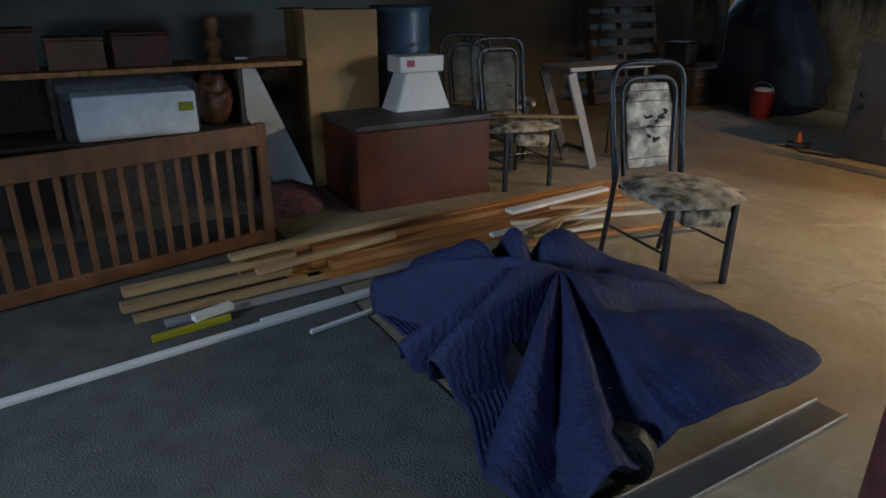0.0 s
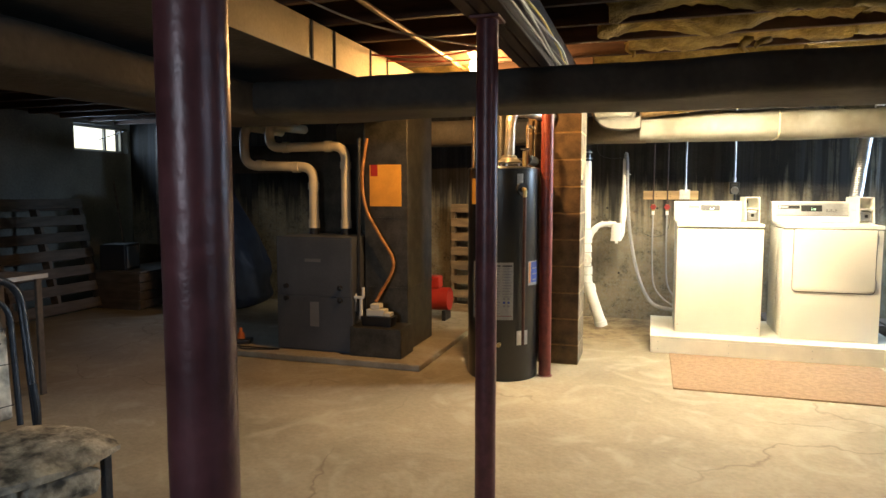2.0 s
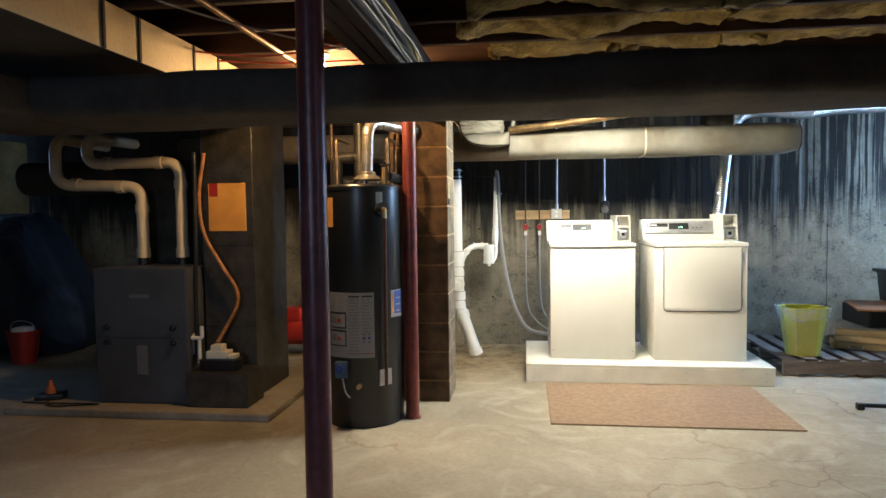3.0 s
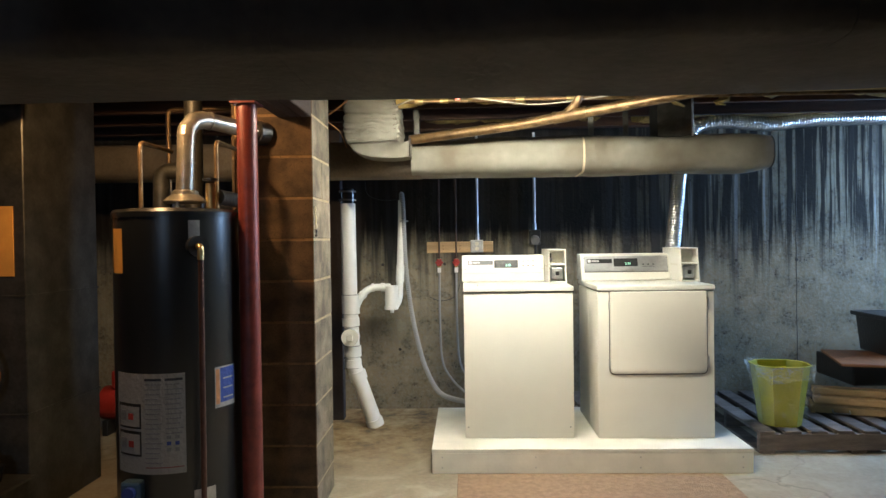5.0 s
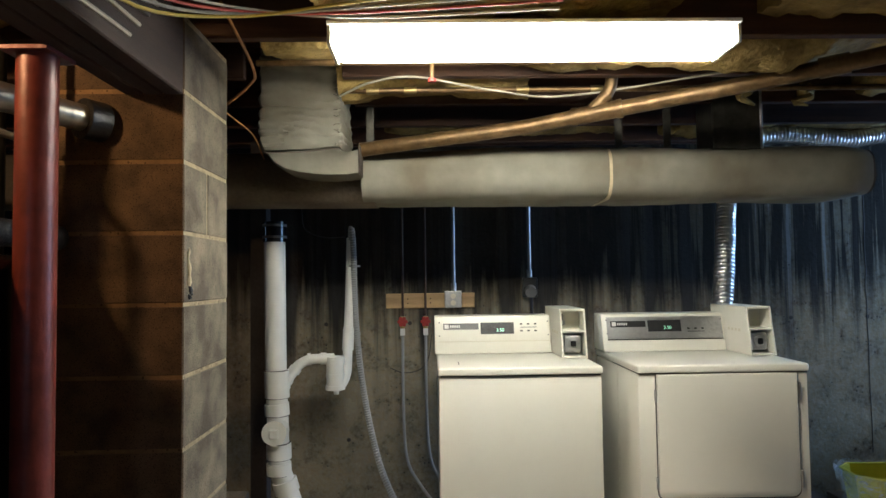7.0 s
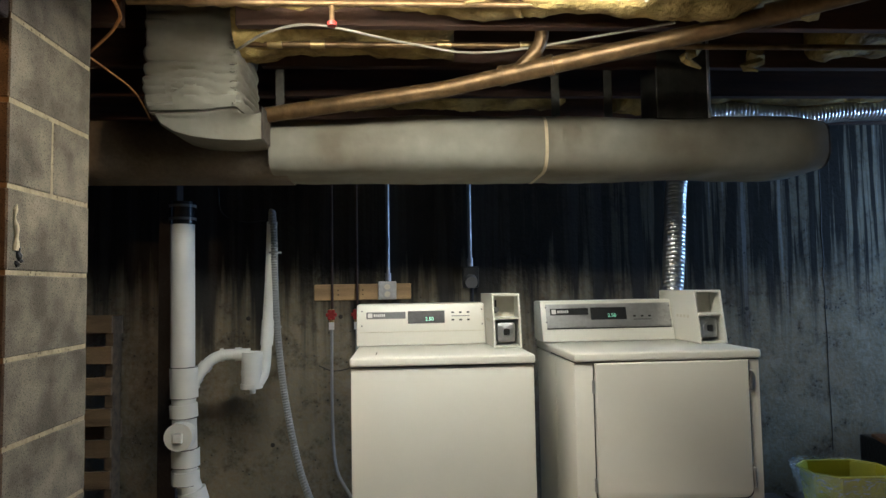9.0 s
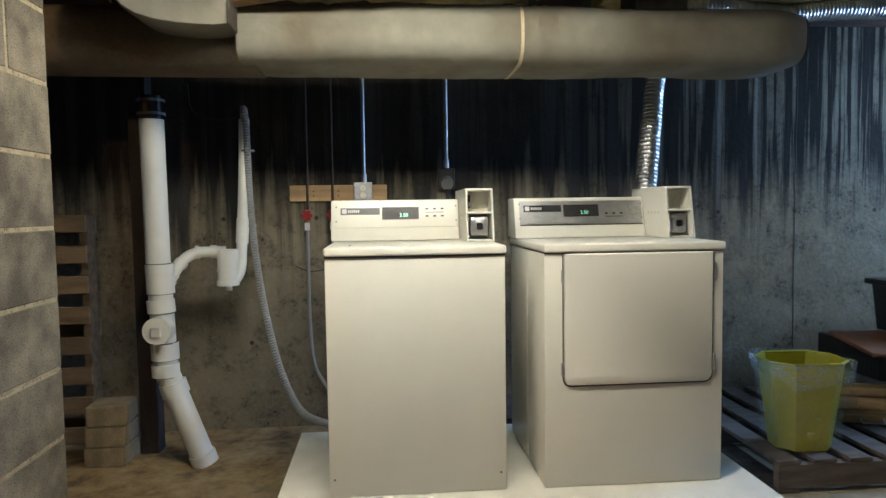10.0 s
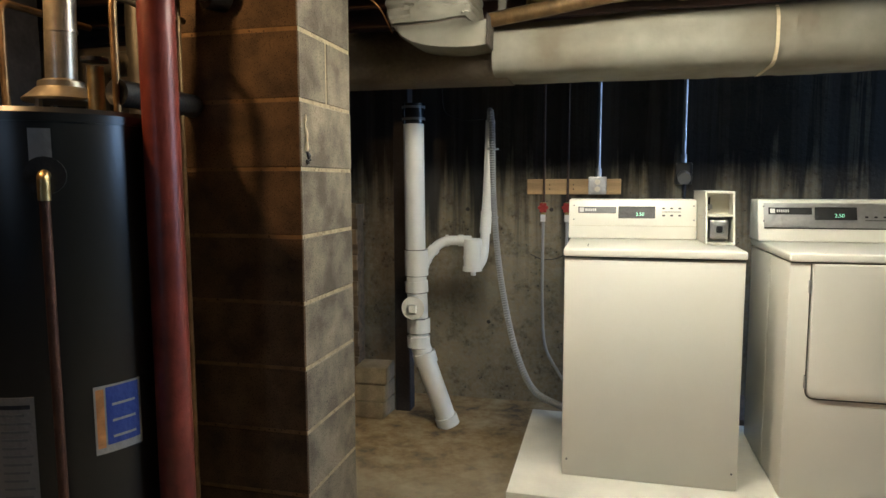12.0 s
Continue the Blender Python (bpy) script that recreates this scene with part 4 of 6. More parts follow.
part("foot_collar", tube([(0.162, 0.026, 0.055), (0.178, 0.03, 0.004)], 0.062, 28), M_PVC, drain, smooth=True)
part("elbow_collar", tube([(0.045, 0.005, 0.41), (0.062, 0.008, 0.35)], 0.063, 28), M_PVC, drain, smooth=True)
for z in (0.83, 0.97, 0.74, 0.52, 0.6, 0.44):
    part("joint_line", tube([(0.008 if z > 0.7 else 0.018, 0, z - 0.0015), (0.008 if z > 0.7 else 0.018, 0, z + 0.0015)], 0.0628, 28), M_SEAM, drain)
co = part("cleanout", tube([(0.015, -0.02, 0.67), (0.018, -0.1, 0.67)], 0.062, 28), M_PVC, drain, smooth=True)
part("cleanout_plug", box((-0.004, -0.118, 0.645), (0.04, -0.1, 0.69), 0.004), M_PVC, co)
arm = part("wye_arm", tube(bend_path([(0.02, 0.02, 0.86), (0.11, 0.05, 0.99), (0.16, 0.07, 1.015), (0.29, 0.1, 1.015)], 0.06), 0.026, 18), M_PVC, drain, smooth=True)
for a, b in (((0.045, 0.03, 0.898), (0.062, 0.035, 0.922)), ((0.085, 0.043, 0.953), (0.1, 0.048, 0.975)), ((0.155, 0.069, 1.014), (0.172, 0.073, 1.015)), ((0.22, 0.084, 1.015), (0.25, 0.091, 1.015))):
    part("coupling", tube([a, b], 0.0315, 18), M_PVC, arm, smooth=True)
part("wye_hub", tube([(0.012, 0.01, 0.86), (0.045, 0.03, 0.9)], 0.04, 18), M_PVC, arm, smooth=True)
stand = thing("standpipe", "white plastic washer standpipe with its trap", "pipe", (1.035, 7.7, 0))
part("trap", tube([(0, 0, 0.87), (0, 0, 1.02)], 0.047, 24), M_PVC, stand, smooth=True)
part("trap_collar", tube([(0, 0, 0.985), (0, 0, 1.024)], 0.051, 24), M_PVC, stand, smooth=True)
part("trap_collar", tube([(0, 0, 0.915), (0, 0, 0.935)], 0.0495, 24), M_PVC, stand, smooth=True)
part("trap_cap", tube([(0, 0, 0.85), (0, 0, 0.873)], 0.052, 24), M_PVC, stand, smooth=True)
part("drain_plug", tube([(0.005, 0, 0.825), (0.005, 0, 0.85)], 0.014, 12), M_PVC, stand, smooth=True)
part("riser_pipe", tube(smooth_path([(0.03, 0.0, 0.87), (0.055, 0.03, 0.93), (0.06, 0.06, 1.08), (0.07, 0.1, 1.4), (0.075, 0.12, 1.66)], 4), 0.026, 18), M_PVC, stand, smooth=True)
part("coupling", tube([(0.06, 0.055, 1.05), (0.064, 0.075, 1.17)], 0.031, 18), M_PVC, stand, smooth=True)


def corrugated(path, r, pitch, depth, sides=12, n=None):
    """Ribbed hose along a path."""
    path = [Vector(p) for p in path]
    run, pts = 0.0, []
    for a, b in zip(path, path[1:]):
        L = (b - a).length
        k = max(1, int(L / (pitch / 2)))
        pts += [a.lerp(b, i / k) for i in range(k)]
    pts.append(path[-1])
    cnt = len(pts) - 1
    return tube(pts, lambda u: r * (1 + depth * (-1) ** round(u * cnt)), sides)


def ribbed(path, r, pitch, depth, sides=24):
    """Foil hose: rounded ribs wound round a soft, slightly crushed tube."""
    path = [Vector(p) for p in path]
    pts = []
    for a, b in zip(path, path[1:]):
        k = max(1, round((b - a).length / (pitch / 5)))
        pts += [a.lerp(b, i / k) for i in range(k)]
    pts.append(path[-1])
    cnt = len(pts) - 1
    return tube(pts, lambda u: r * (1 + depth * abs(math.sin(math.pi * u * cnt / 5)) + 0.05 * noise.noise(Vector((u * 31, 0, 0)))), sides, wobble=lambda q: Vector((noise.noise(q * 55), noise.noise(q * 51 + Vector((7, 0, 0))), 0)) * 0.0012)


drainhose = part("drain_hose", corrugated(smooth_path([(1.108, 7.815, 1.6), (1.113, 7.8, 1.71), (1.125, 7.79, 1.6), (1.135, 7.78, 1.25), (1.17, 7.75, 0.9), (1.23, 7.7, 0.6), (1.3, 7.62, 0.4), (1.4, 7.5, 0.27), (1.56, 7.35, 0.25), (1.7, 7.2, 0.27)], 10), 0.0165, 0.012, 0.1), M_HOSE, None, "grey ribbed washer drain hose looped over the standpipe", smooth=True)
tagged(drainhose, category="hose")
for z in (1.13, 1.5):
    tagged(part("cable_tie", tube([(1.13, 7.79, z), (1.13, 7.79, z + 0.008)], 0.032, 14), M_HOSE, None, "white tie round the drain hose and standpipe", smooth=True), category="tie")
board = thing("outlet_board", "varnished pine board carrying an outlet box and pipe clips", "board", (1.28, 8.128, 1.255))
part("plank", box((0, -0.02, 0), (0.53, 0, 0.088), 0.003), M_PALE, board)
ob_ = part("outlet_box", box((0.35, -0.06, 0.0), (0.45, -0.0205, 0.1), 0.006, 2), M_STEEL, board, "steel outlet box")
for z in (0.03, 0.07):
    ring = lathe([(0.016, 0), (0.016, 0.004)], 16)
    ring.transform(pose(0.4, -0.06, z, 90))
    part("socket", ring, M_CREAM, ob_)
for x in (0.1, 0.235):
    for z in (0.03, 0.055):
        screw(board, (x + 0.03, -0.021, z), mat=M_SEAM)


def conduit(x, z0, label):
    t = thing("conduit", label, "pipe", (x, 8.1, z0), group="conduits on the north wall")
    part("pipe", tube([(0, 0, 0), (0, 0, 2.2 - z0)], 0.011, 12), M_STEEL, t, smooth=True)
    part("connector", tube([(0, 0, 0.0), (0, 0, 0.045)], 0.016, 12), M_STEEL, t, smooth=True)


conduit(1.685, 1.356, "bright steel conduit rising from the outlet box")
conduit(2.14, 1.43, "bright steel conduit rising from the black plug")
plug = thing("plug_socket", "black round dryer outlet and plug on the wall", "plug", (2.14, 8.13, 1.36))
part("box", box((-0.045, -0.05, -0.05), (0.045, 0, 0.07), 0.012, 2), M_BLACK, plug)
part("plug_body", tube([(0, -0.05, -0.005), (0, -0.09, -0.02)], 0.034, 18), M_GREYPLATE, plug, smooth=True)
part("cord", tube(smooth_path([(0, -0.08, -0.05), (0.01, -0.09, -0.2), (0.1, -0.1, -0.5)], 6), 0.01, 8), M_BLACK, plug, smooth=True)
M_DULLCOPPER = shader("dull_copper", (0.07, 0.042, 0.03), 0.6, 0.4, var=0.3, scale=14)
for x in (1.38, 1.515):
    t = thing("wash_valve", "dull copper supply line with a red wheel valve and grey hose", "valve", (x, 8.085, 1.0), group="washer supply valves")
    part("copper_line", tube([(0, 0, 0.2), (0, 0, 1.2)], 0.007, 10), M_DULLCOPPER, t, smooth=True)
    wheel = bmesh.new()
    for k in range(6):
        a = k * math.pi / 3
        add_box(wheel, (math.cos(a) * 0.02 - 0.01, math.sin(a) * 0.02 - 0.01, -0.005), (math.cos(a) * 0.02 + 0.01, math.sin(a) * 0.02 + 0.01, 0.005), 0.004)
    add_box(wheel, (-0.02, -0.02, -0.005), (0.02, 0.02, 0.005), 0.006)
    wheel.transform(pose(0, -0.05, 0.18, 90))
    part("hand_wheel", wheel, M_REDPLASTIC, t, "red hand wheel")
    part("valve_body", tube([(0, -0.03, 0.1), (0, -0.03, 0.21)], 0.014, 12), M_BRASS, t, smooth=True)
    part("tag", box((-0.014, -0.052, 0.1), (0.014, -0.048, 0.14), 0.001), M_WHITE, t)
    part("hose", tube(smooth_path([(0, -0.03, 0.1), (0.0, -0.04, -0.3), (0.02, -0.08, -0.6), (0.1, -0.2, -0.72), (0.2, -0.5, -0.75)], 6), 0.0085, 10), M_HOSE, t, smooth=True)
vent = part("dryer_vent", ribbed(smooth_path([(3.03, 7.52, 1.15), (3.06, 7.55, 1.35), (3.1, 7.6, 1.6), (3.14, 7.66, 1.8), (3.2, 7.7, 2.03), (3.27, 7.69, 2.15), (3.45, 7.68, 2.19), (3.8, 7.68, 2.16), (4.1, 7.68, 2.19), (4.9, 7.68, 2.2)], 8), 0.048, 0.02, 0.09, 24), M_FOIL, None, "shiny corrugated foil dryer vent hose", smooth=True)
tagged(vent, category="vent hose")
timber = thing("timber_post", "dark square timber post standing before the wall", "post", (0.605, 7.84, 0))
part("shaft", box((-0.045, -0.045, 0), (0.045, 0.045, 2.2), 0.004), shader("dark_timber", (0.035, 0.03, 0.03), 0.8, var=0.3), timber)
M_HALF = shader("pale_block", (0.22, 0.18, 0.12), 0.95, var=0.3, scale=9, bump=0.6, fine=120)
for k in range(3):
    b_ = part("half_block", box((-0.093, -0.093, 0), (0.093, 0.093, 0.096), 0.011, 2), M_HALF, None, "pale concrete half block in a stack of three on the floor")
    b_.matrix_world = pose(0.455 + 0.004 * k, 7.72, 0.001 + 0.0995 * k, 0, 0, 4 * k - 4)
    tagged(b_, category="block", group="stack of half blocks")


# ---------------- pallets ----------------
def pallet(label, m, w, d, n, mat, thick=0.018, height=0.14, slat_w=0.1):
    """Slats over three stringers, with bottom boards."""
    t = tagged(new("pallet"), label, "pallet")
    for i in range(n):
        y = i * (d - slat_w) / (n - 1)
        part("slat", box((0, y, height - thick), (w, y + slat_w, height), 0.002), mat, t)
    for x in (0, (w - 0.04) / 2, w - 0.04):
        part("stringer", box((x, 0.004, 0.02), (x + 0.04, d - 0.004, height - thick - 0.001), 0.002), mat, t)
    for y in (0, d / 2 - 0.05, d - 0.1):
        part("bottom_board", box((0, y, 0), (w, y + 0.1, 0.019), 0.002), mat, t)
    t.matrix_world = m
    return t


M_PALLETDARK = shader("dark_weathered_pallet", (0.11, 0.085, 0.07), 0.85, var=0.3, scale=4, bump=0.3, stretch=(6, 1, 6), per_object=0.3)
pallet("dark weathered pallet on the floor beside the laundry platform", pose(3.4, 8.09, 0, 0, 0, -90), 1.1, 1.22, 8, M_PALLETDARK, slat_w=0.1)
pallet("dark weathered pallet pushed behind the laundry platform", pose(2.25, 8.11, 0, 0, 0, -90), 0.42, 1.13, 8, M_PALLETDARK, slat_w=0.1)
M_PALLETPALE = shader("pallet_wood", (0.2, 0.135, 0.075), 0.85, var=0.3, scale=4, bump=0.3, stretch=(1, 6, 6), per_object=0.3)
pallet("brown pallet standing on edge against the concrete wall", pose(-0.76, 8.12, 0.0, 90, 0, 0), 1.02, 1.2, 8, M_PALLETPALE, slat_w=0.09)
pallet("old grey pallet leaning on the far wall", pose(-4.78, 5.86, 0.0, 76, 0, 90), 1.15, 1.26, 7, M_OLDWOOD, slat_w=0.11)

# bin on the pallet
binn = thing("waste_bin", "yellow-green plastic bin with a clear liner, on the pallet", "waste bin", (3.61, 7.17, 0.141), -4)


def tapered(w0, d0, w1, d1, z0, z1, r0, r1, wall=0.0, seg=5, cap=True):
    bm = bmesh.new()
    rings = []
    steps = 6
    for i in range(steps + 1):
        u = i / steps
        s = rounded_section(w0 + (w1 - w0) * u, d0 + (d1 - d0) * u, r0 + (r1 - r0) * u, seg)
        rings.append([bm.verts.new((x, y, z0 + (z1 - z0) * u)) for x, y in s])
    if wall:
        for i in range(steps, -1, -1):
            u = i / steps
            if z0 + (z1 - z0) * u < z0 + wall:
                continue
            s = rounded_section(w0 + (w1 - w0) * u - 2 * wall, d0 + (d1 - d0) * u - 2 * wall, max(0.004, r0 + (r1 - r0) * u - wall), seg)
            rings.append([bm.verts.new((x, y, z0 + (z1 - z0) * u)) for x, y in s])
    n = len(rings[0])
    for a, b in zip(rings, rings[1:]):
        for k in range(n):
            bm.faces.new((a[k], a[(k + 1) % n], b[(k + 1) % n], b[k]))
    if cap:
        bm.faces.new(rings[0][::-1])
        bm.faces.new(rings[-1])
    return bm


part("bucket", tapered(0.235, 0.185, 0.335, 0.26, 0, 0.385, 0.05, 0.075, 0.004, 1), M_YELLOWBIN, binn)
part("rim", tube([(0.17 * a, 0.13 * b, 0.385) for a, b in ((-0.6, -1), (0.6, -1), (1, -0.5), (1, 0.5), (0.6, 1), (-0.6, 1), (-1, 0.5), (-1, -0.5), (-0.6, -1))], 0.006, 8), M_YELLOWBIN, binn, smooth=True)
M_LINER = bpy.data.materials.new("clear_liner")
M_LINER.use_nodes = True
_b = M_LINER.node_tree.nodes["Principled BSDF"]
_b.inputs["Base Color"].default_value, _b.inputs["Roughness"].default_value, _b.inputs["Alpha"].default_value = (0.8, 0.88, 0.92, 1), 0.2, 0.12
_n = M_LINER.node_tree.nodes.new("ShaderNodeTexNoise")
_n.inputs["Scale"].default_value = 9
_u = M_LINER.node_tree.nodes.new("ShaderNodeBump")
_u.inputs["Strength"].default_value, _u.inputs["Distance"].default_value = 1.0, 0.03
M_LINER.node_tree.links.new(_n.outputs["Fac"], _u.inputs["Height"])
M_LINER.node_tree.links.new(_u.outputs[0], _b.inputs["Normal"])
_a = M_LINER.node_tree.nodes.new("ShaderNodeTexNoise")
_a.inputs["Scale"].default_value, _a.inputs["Detail"].default_value, _a.inputs["Distortion"].default_value = 11, 4, 1.5
_r = M_LINER.node_tree.nodes.new("ShaderNodeMapRange")
_r.inputs[1].default_value, _r.inputs[2].default_value, _r.inputs[3].default_value, _r.inputs[4].default_value = 0.45, 0.75, 0.04, 0.22
M_LINER.node_tree.links.new(_a.outputs["Fac"], _r.inputs[0])
M_LINER.node_tree.links.new(_r.outputs[0], _b.inputs["Alpha"])
M_CUFF = M_LINER.copy()
M_CUFF.name = "liner_cuff"
for _q in M_CUFF.node_tree.nodes:
    if _q.bl_idname == "ShaderNodeMapRange":
        _q.inputs[3].default_value, _q.inputs[4].default_value = 0.12, 0.5
skirt = tapered(0.34, 0.265, 0.365, 0.29, 0.29, 0.392, 0.07, 0.08, 0.0, 10, False)
for v in skirt.verts:
    p = Vector((v.co.x * 17, v.co.y * 17, v.co.z * 6))
    v.co += Vector((v.co.x, v.co.y, 0)).normalized() * (0.012 * noise.noise(p) + 0.008) + Vector((0, 0, (0.02 if v.co.z > 0.35 else 0.09) * noise.noise(p * 0.7)))
part("liner_cuff", skirt, M_CUFF, binn, "crumpled clear plastic cuff", smooth=True)
ln = tapered(0.243, 0.193, 0.345, 0.27, 0.012, 0.388, 0.055, 0.08, 0.0, 8, False)
for v in ln.verts:
    p = Vector((v.co.x * 14, v.co.y * 14, v.co.z * 9))
    v.co += Vector((v.co.x, v.co.y, 0)).normalized() * (0.004 + 0.03 * abs(noise.noise(p))) + Vector((0, 0, 0.012 * noise.noise(p * 1.7)))
part("liner", ln, M_LINER, binn, "crumpled clear plastic liner", smooth=True)
kn = lathe([(0.008, -0.05), (0.025, -0.03), (0.02, 0.0), (0.006, 0.03)], 9, (0.2, -0.05, 0.22))
for v in kn.verts:
    v.co += Vector((noise.noise(v.co * 60), noise.noise(v.co * 55), 0)) * 0.01
part("liner_knot", kn, M_LINER, binn, smooth=True)

# items on the right pallet
rack = thing("folded_rack", "folded yellow-varnished wooden rack lying on the pallet", "rack", (3.97, 7.42, 0.142), -20)
for k in range(3):
    part("rail", box((0, 0.06 * k, 0.0 + 0.05 * k), (0.75, 0.1 + 0.06 * k, 0.045 + 0.05 * k), 0.004), M_PALE, rack)
part("end_rail", box((-0.03, -0.01, 0), (-0.002, 0.26, 0.05), 0.003), M_PALE, rack)
part("wire_handle", tube(bend_path([(0.1, -0.002, 0.03), (0.1, -0.03, 0.012), (0.2, -0.03, 0.012), (0.2, -0.002, 0.03)], 0.01), 0.004, 8), M_STEEL, rack)
redb = thing("wooden_board", "reddish-brown board lying across the rack and crate", "board", (4.13, 7.4, 0.46), -14, tilt=(2, 0))
part("panel", box((0, 0, 0), (0.8, 0.5, 0.02), 0.004), M_CRIB, redb)
blk = thing("plastic_tray", "flat black plastic tray box on the pallet", "box", (4.3, 7.55, 0.29))
part("tray", box((0, 0, 0), (0.75, 0.5, 0.17), 0.015, 2), M_BLACK, blk)
crate = thing("storage_crate", "black lidded plastic crate stacked on the boards", "crate", (4.36, 7.55, 0.497))
part("body", tapered(0.5, 0.34, 0.54, 0.38, 0, 0.25, 0.03, 0.03), M_BLACK, crate, smooth=True)
part("lid", box((-0.29, -0.21, 0.251), (0.29, 0.21, 0.285), 0.01, 2), M_BLACK, crate)
crate.location = (4.8, 7.75, 0.497)
legs = thing("folded_stand", "black steel stand with a bent tube foot on the floor", "stand", (3.55, 6.1, 0))
part("foot_tube", tube([(0, 0, 0.03), (0.9, -0.05, 0.03)], 0.014, 10), M_BLACK, legs, smooth=True)
part("rubber_foot", box((-0.025, -0.02, 0), (0.02, 0.02, 0.045), 0.006), M_BLACK, legs)
part("rubber_foot", box((0.88, -0.07, 0), (0.92, -0.03, 0.045), 0.006), M_BLACK, legs)

# ---------------- heating corner ----------------
structure("slab", box((-2.1, 5.49, 0), (-0.24, 7.0, 0.052), 0.012, 2), M_FLOOR, "rough concrete slab under the furnace")
furnace = thing("furnace", "dark grey steel furnace on a concrete slab", "furnace", (-1.53, 5.65, 0.053))
part("cabinet", box((0, 0.006, 0), (0.67, 0.75, 0.92), 0.006, 2), M_DARKSTEEL, furnace)
part("upper_panel", box((0.008, 0, 0.45), (0.662, 0.0055, 0.905), 0.002), M_DARKSTEEL, furnace)
part("lower_panel", box((0.008, 0, 0.015), (0.662, 0.0055, 0.444), 0.002), M_DARKSTEEL, furnace)
part("name_plate", box((0.26, -0.002, 0.72), (0.4, -0.0002, 0.745), 0.0005), M_GREYPLATE, furnace, "grey name plate")
for x in (0.09, 0.57):
    for z in (0.42, 0.52):
        k = lathe([(0.022, 0), (0.02, 0.018), (0.012, 0.022)], 16)
        k.transform(pose(x, -0.0005, z, 90))
        part("knob", k, M_BLACK, furnace, smooth=True)
part("rating_label", box((0.6705, 0.06, 0.33), (0.672, 0.14, 0.47)), M_WHITE, furnace, "small white label")
part("grille_slot", box((0.3, -0.0015, 0.2), (0.38, -0.0002, 0.4), 0.0005), M_GREYPLATE, furnace)
sp_ = thing("supply_plenum", "dark sheet metal plenum rising from the furnace", "duct", (-1.5, 6.15, 0.975))
part("sheet_body", box((0, 0, 0), (0.6, 0.5, 0.76), 0.004), M_GALV, sp_)
part("round_duct", tube([(-1.1, 0.25, 0.66), (0.0, 0.25, 0.66)], 0.13, 24), M_SOFFIT, sp_, "wrapped tan branch duct", smooth=True)


def pvc_vent(label, pts, y):
    t = thing("vent_pipe", label, "pipe", (pts[0][0], y, pts[0][1]), group="furnace vent pipes")
    o = Vector((pts[0][0], y, pts[0][1]))
    path = [Vector((x, y + dy, z)) - o for x, z, dy in pts]
    part("pipe", tube(bend_path(path, 0.12, 8), 0.04, 20), M_PVCDARK, t, smooth=True)
    part("socket", tube([(0, 0, -0.02), (0, 0, 0.05)], 0.043, 20), M_BLACK, t, "black rubber coupling", smooth=True)
    part("coupling", tube([(0, 0, 0.05), (0, 0, 0.12)], 0.047, 20), M_PVCDARK, t, smooth=True)
    c = path[1]
    part("coupling", tube([c - Vector((0, 0, 0.19)), c - Vector((0, 0, 0.13))], 0.047, 20), M_PVCDARK, t, smooth=True)
    part("coupling", tube([c - Vector((0.13, 0, 0)), c - Vector((0.19, 0, 0))], 0.047, 20), M_PVCDARK, t, smooth=True)
    c = path[2]
    part("coupling", tube([c + Vector((0.13, 0, 0)), c + Vector((0.19, 0, 0))], 0.047, 20), M_PVCDARK, t, smooth=True)


pvc_vent("cream plastic vent pipe bending over the furnace", [(-1.37, 0.975, 0), (-1.37, 1.54, 0), (-2.04, 1.56, 0), (-2.04, 1.9, 0), (-2.04, 1.9, 0.6)], 6.0)
pvc_vent("cream plastic intake pipe bending over the furnace", [(-1.08, 0.975, 0), (-1.08, 1.71, 0), (-1.8, 1.71, 0), (-1.8, 1.9, 0), (-1.8, 1.92, 0.6)], 6.02)
plenum = thing("return_plenum", "tall galvanised sheet metal return plenum beside the furnace", "duct", (-0.845, 5.87, 0.053))
part("sheet_body", box((0, 0, 0), (0.37, 0.6, 2.135), 0.004), M_GALV, plenum)
for z in (0.5, 1.06):
    part("seam", box((-0.003, -0.003, z), (0.374, 0.603, z + 0.012), 0.001), M_GALV, plenum)
part("service_card", box((0.05, -0.006, 1.16), (0.32, -0.0005, 1.49), 0.001), M_ORANGECARD, plenum, "orange filter card taped on")
part("card_corner", box((0.06, -0.008, 1.4), (0.12, -0.0065, 1.49), 0.0005), M_REDPLASTIC, plenum, "torn dark red corner")
base = thing("sheet_metal_box", "low dusty sheet metal base box before the plenum", "box", (-0.86, 5.6, 0.053))
part("box_body", box((0.0, 0, 0), (0.43, 0.268, 0.23), 0.006), M_GALV, base)
pump = thing("condensate_pump", "white condensate pump with a black tank on a metal box", "pump", (-0.66, 5.72, 0.284))
part("tank", tapered(0.25, 0.12, 0.27, 0.14, 0, 0.075, 0.02, 0.02), M_BLACK, pump, smooth=True)
part("cover", box((-0.09, -0.05, 0.076), (0.06, 0.05, 0.13), 0.008, 2), M_CREAM, pump)
part("motor", box((-0.06, -0.04, 0.13), (0.02, 0.04, 0.17), 0.008, 2), M_CREAM, pump)
part("switch_box", box((0.062, -0.04, 0.076), (0.11, 0.04, 0.105), 0.004), M_CREAM, pump)
pp = thing("condensate_line", "white plastic condensate pipe beside the furnace", "pipe", (-0.8, 5.66, 0.3))
part("pipe", tube(bend_path([(-0.055, 0.03, 0.2), (0.02, 0.03, 0.2), (0.02, 0.03, 0.28)], 0.015), 0.013, 12), M_PVC, pp, smooth=True)
part("lower_pipe", tube([(0.0, 0.03, 0.03), (0.0, 0.03, 0.2)], 0.013, 12), M_PVC, pp, smooth=True)
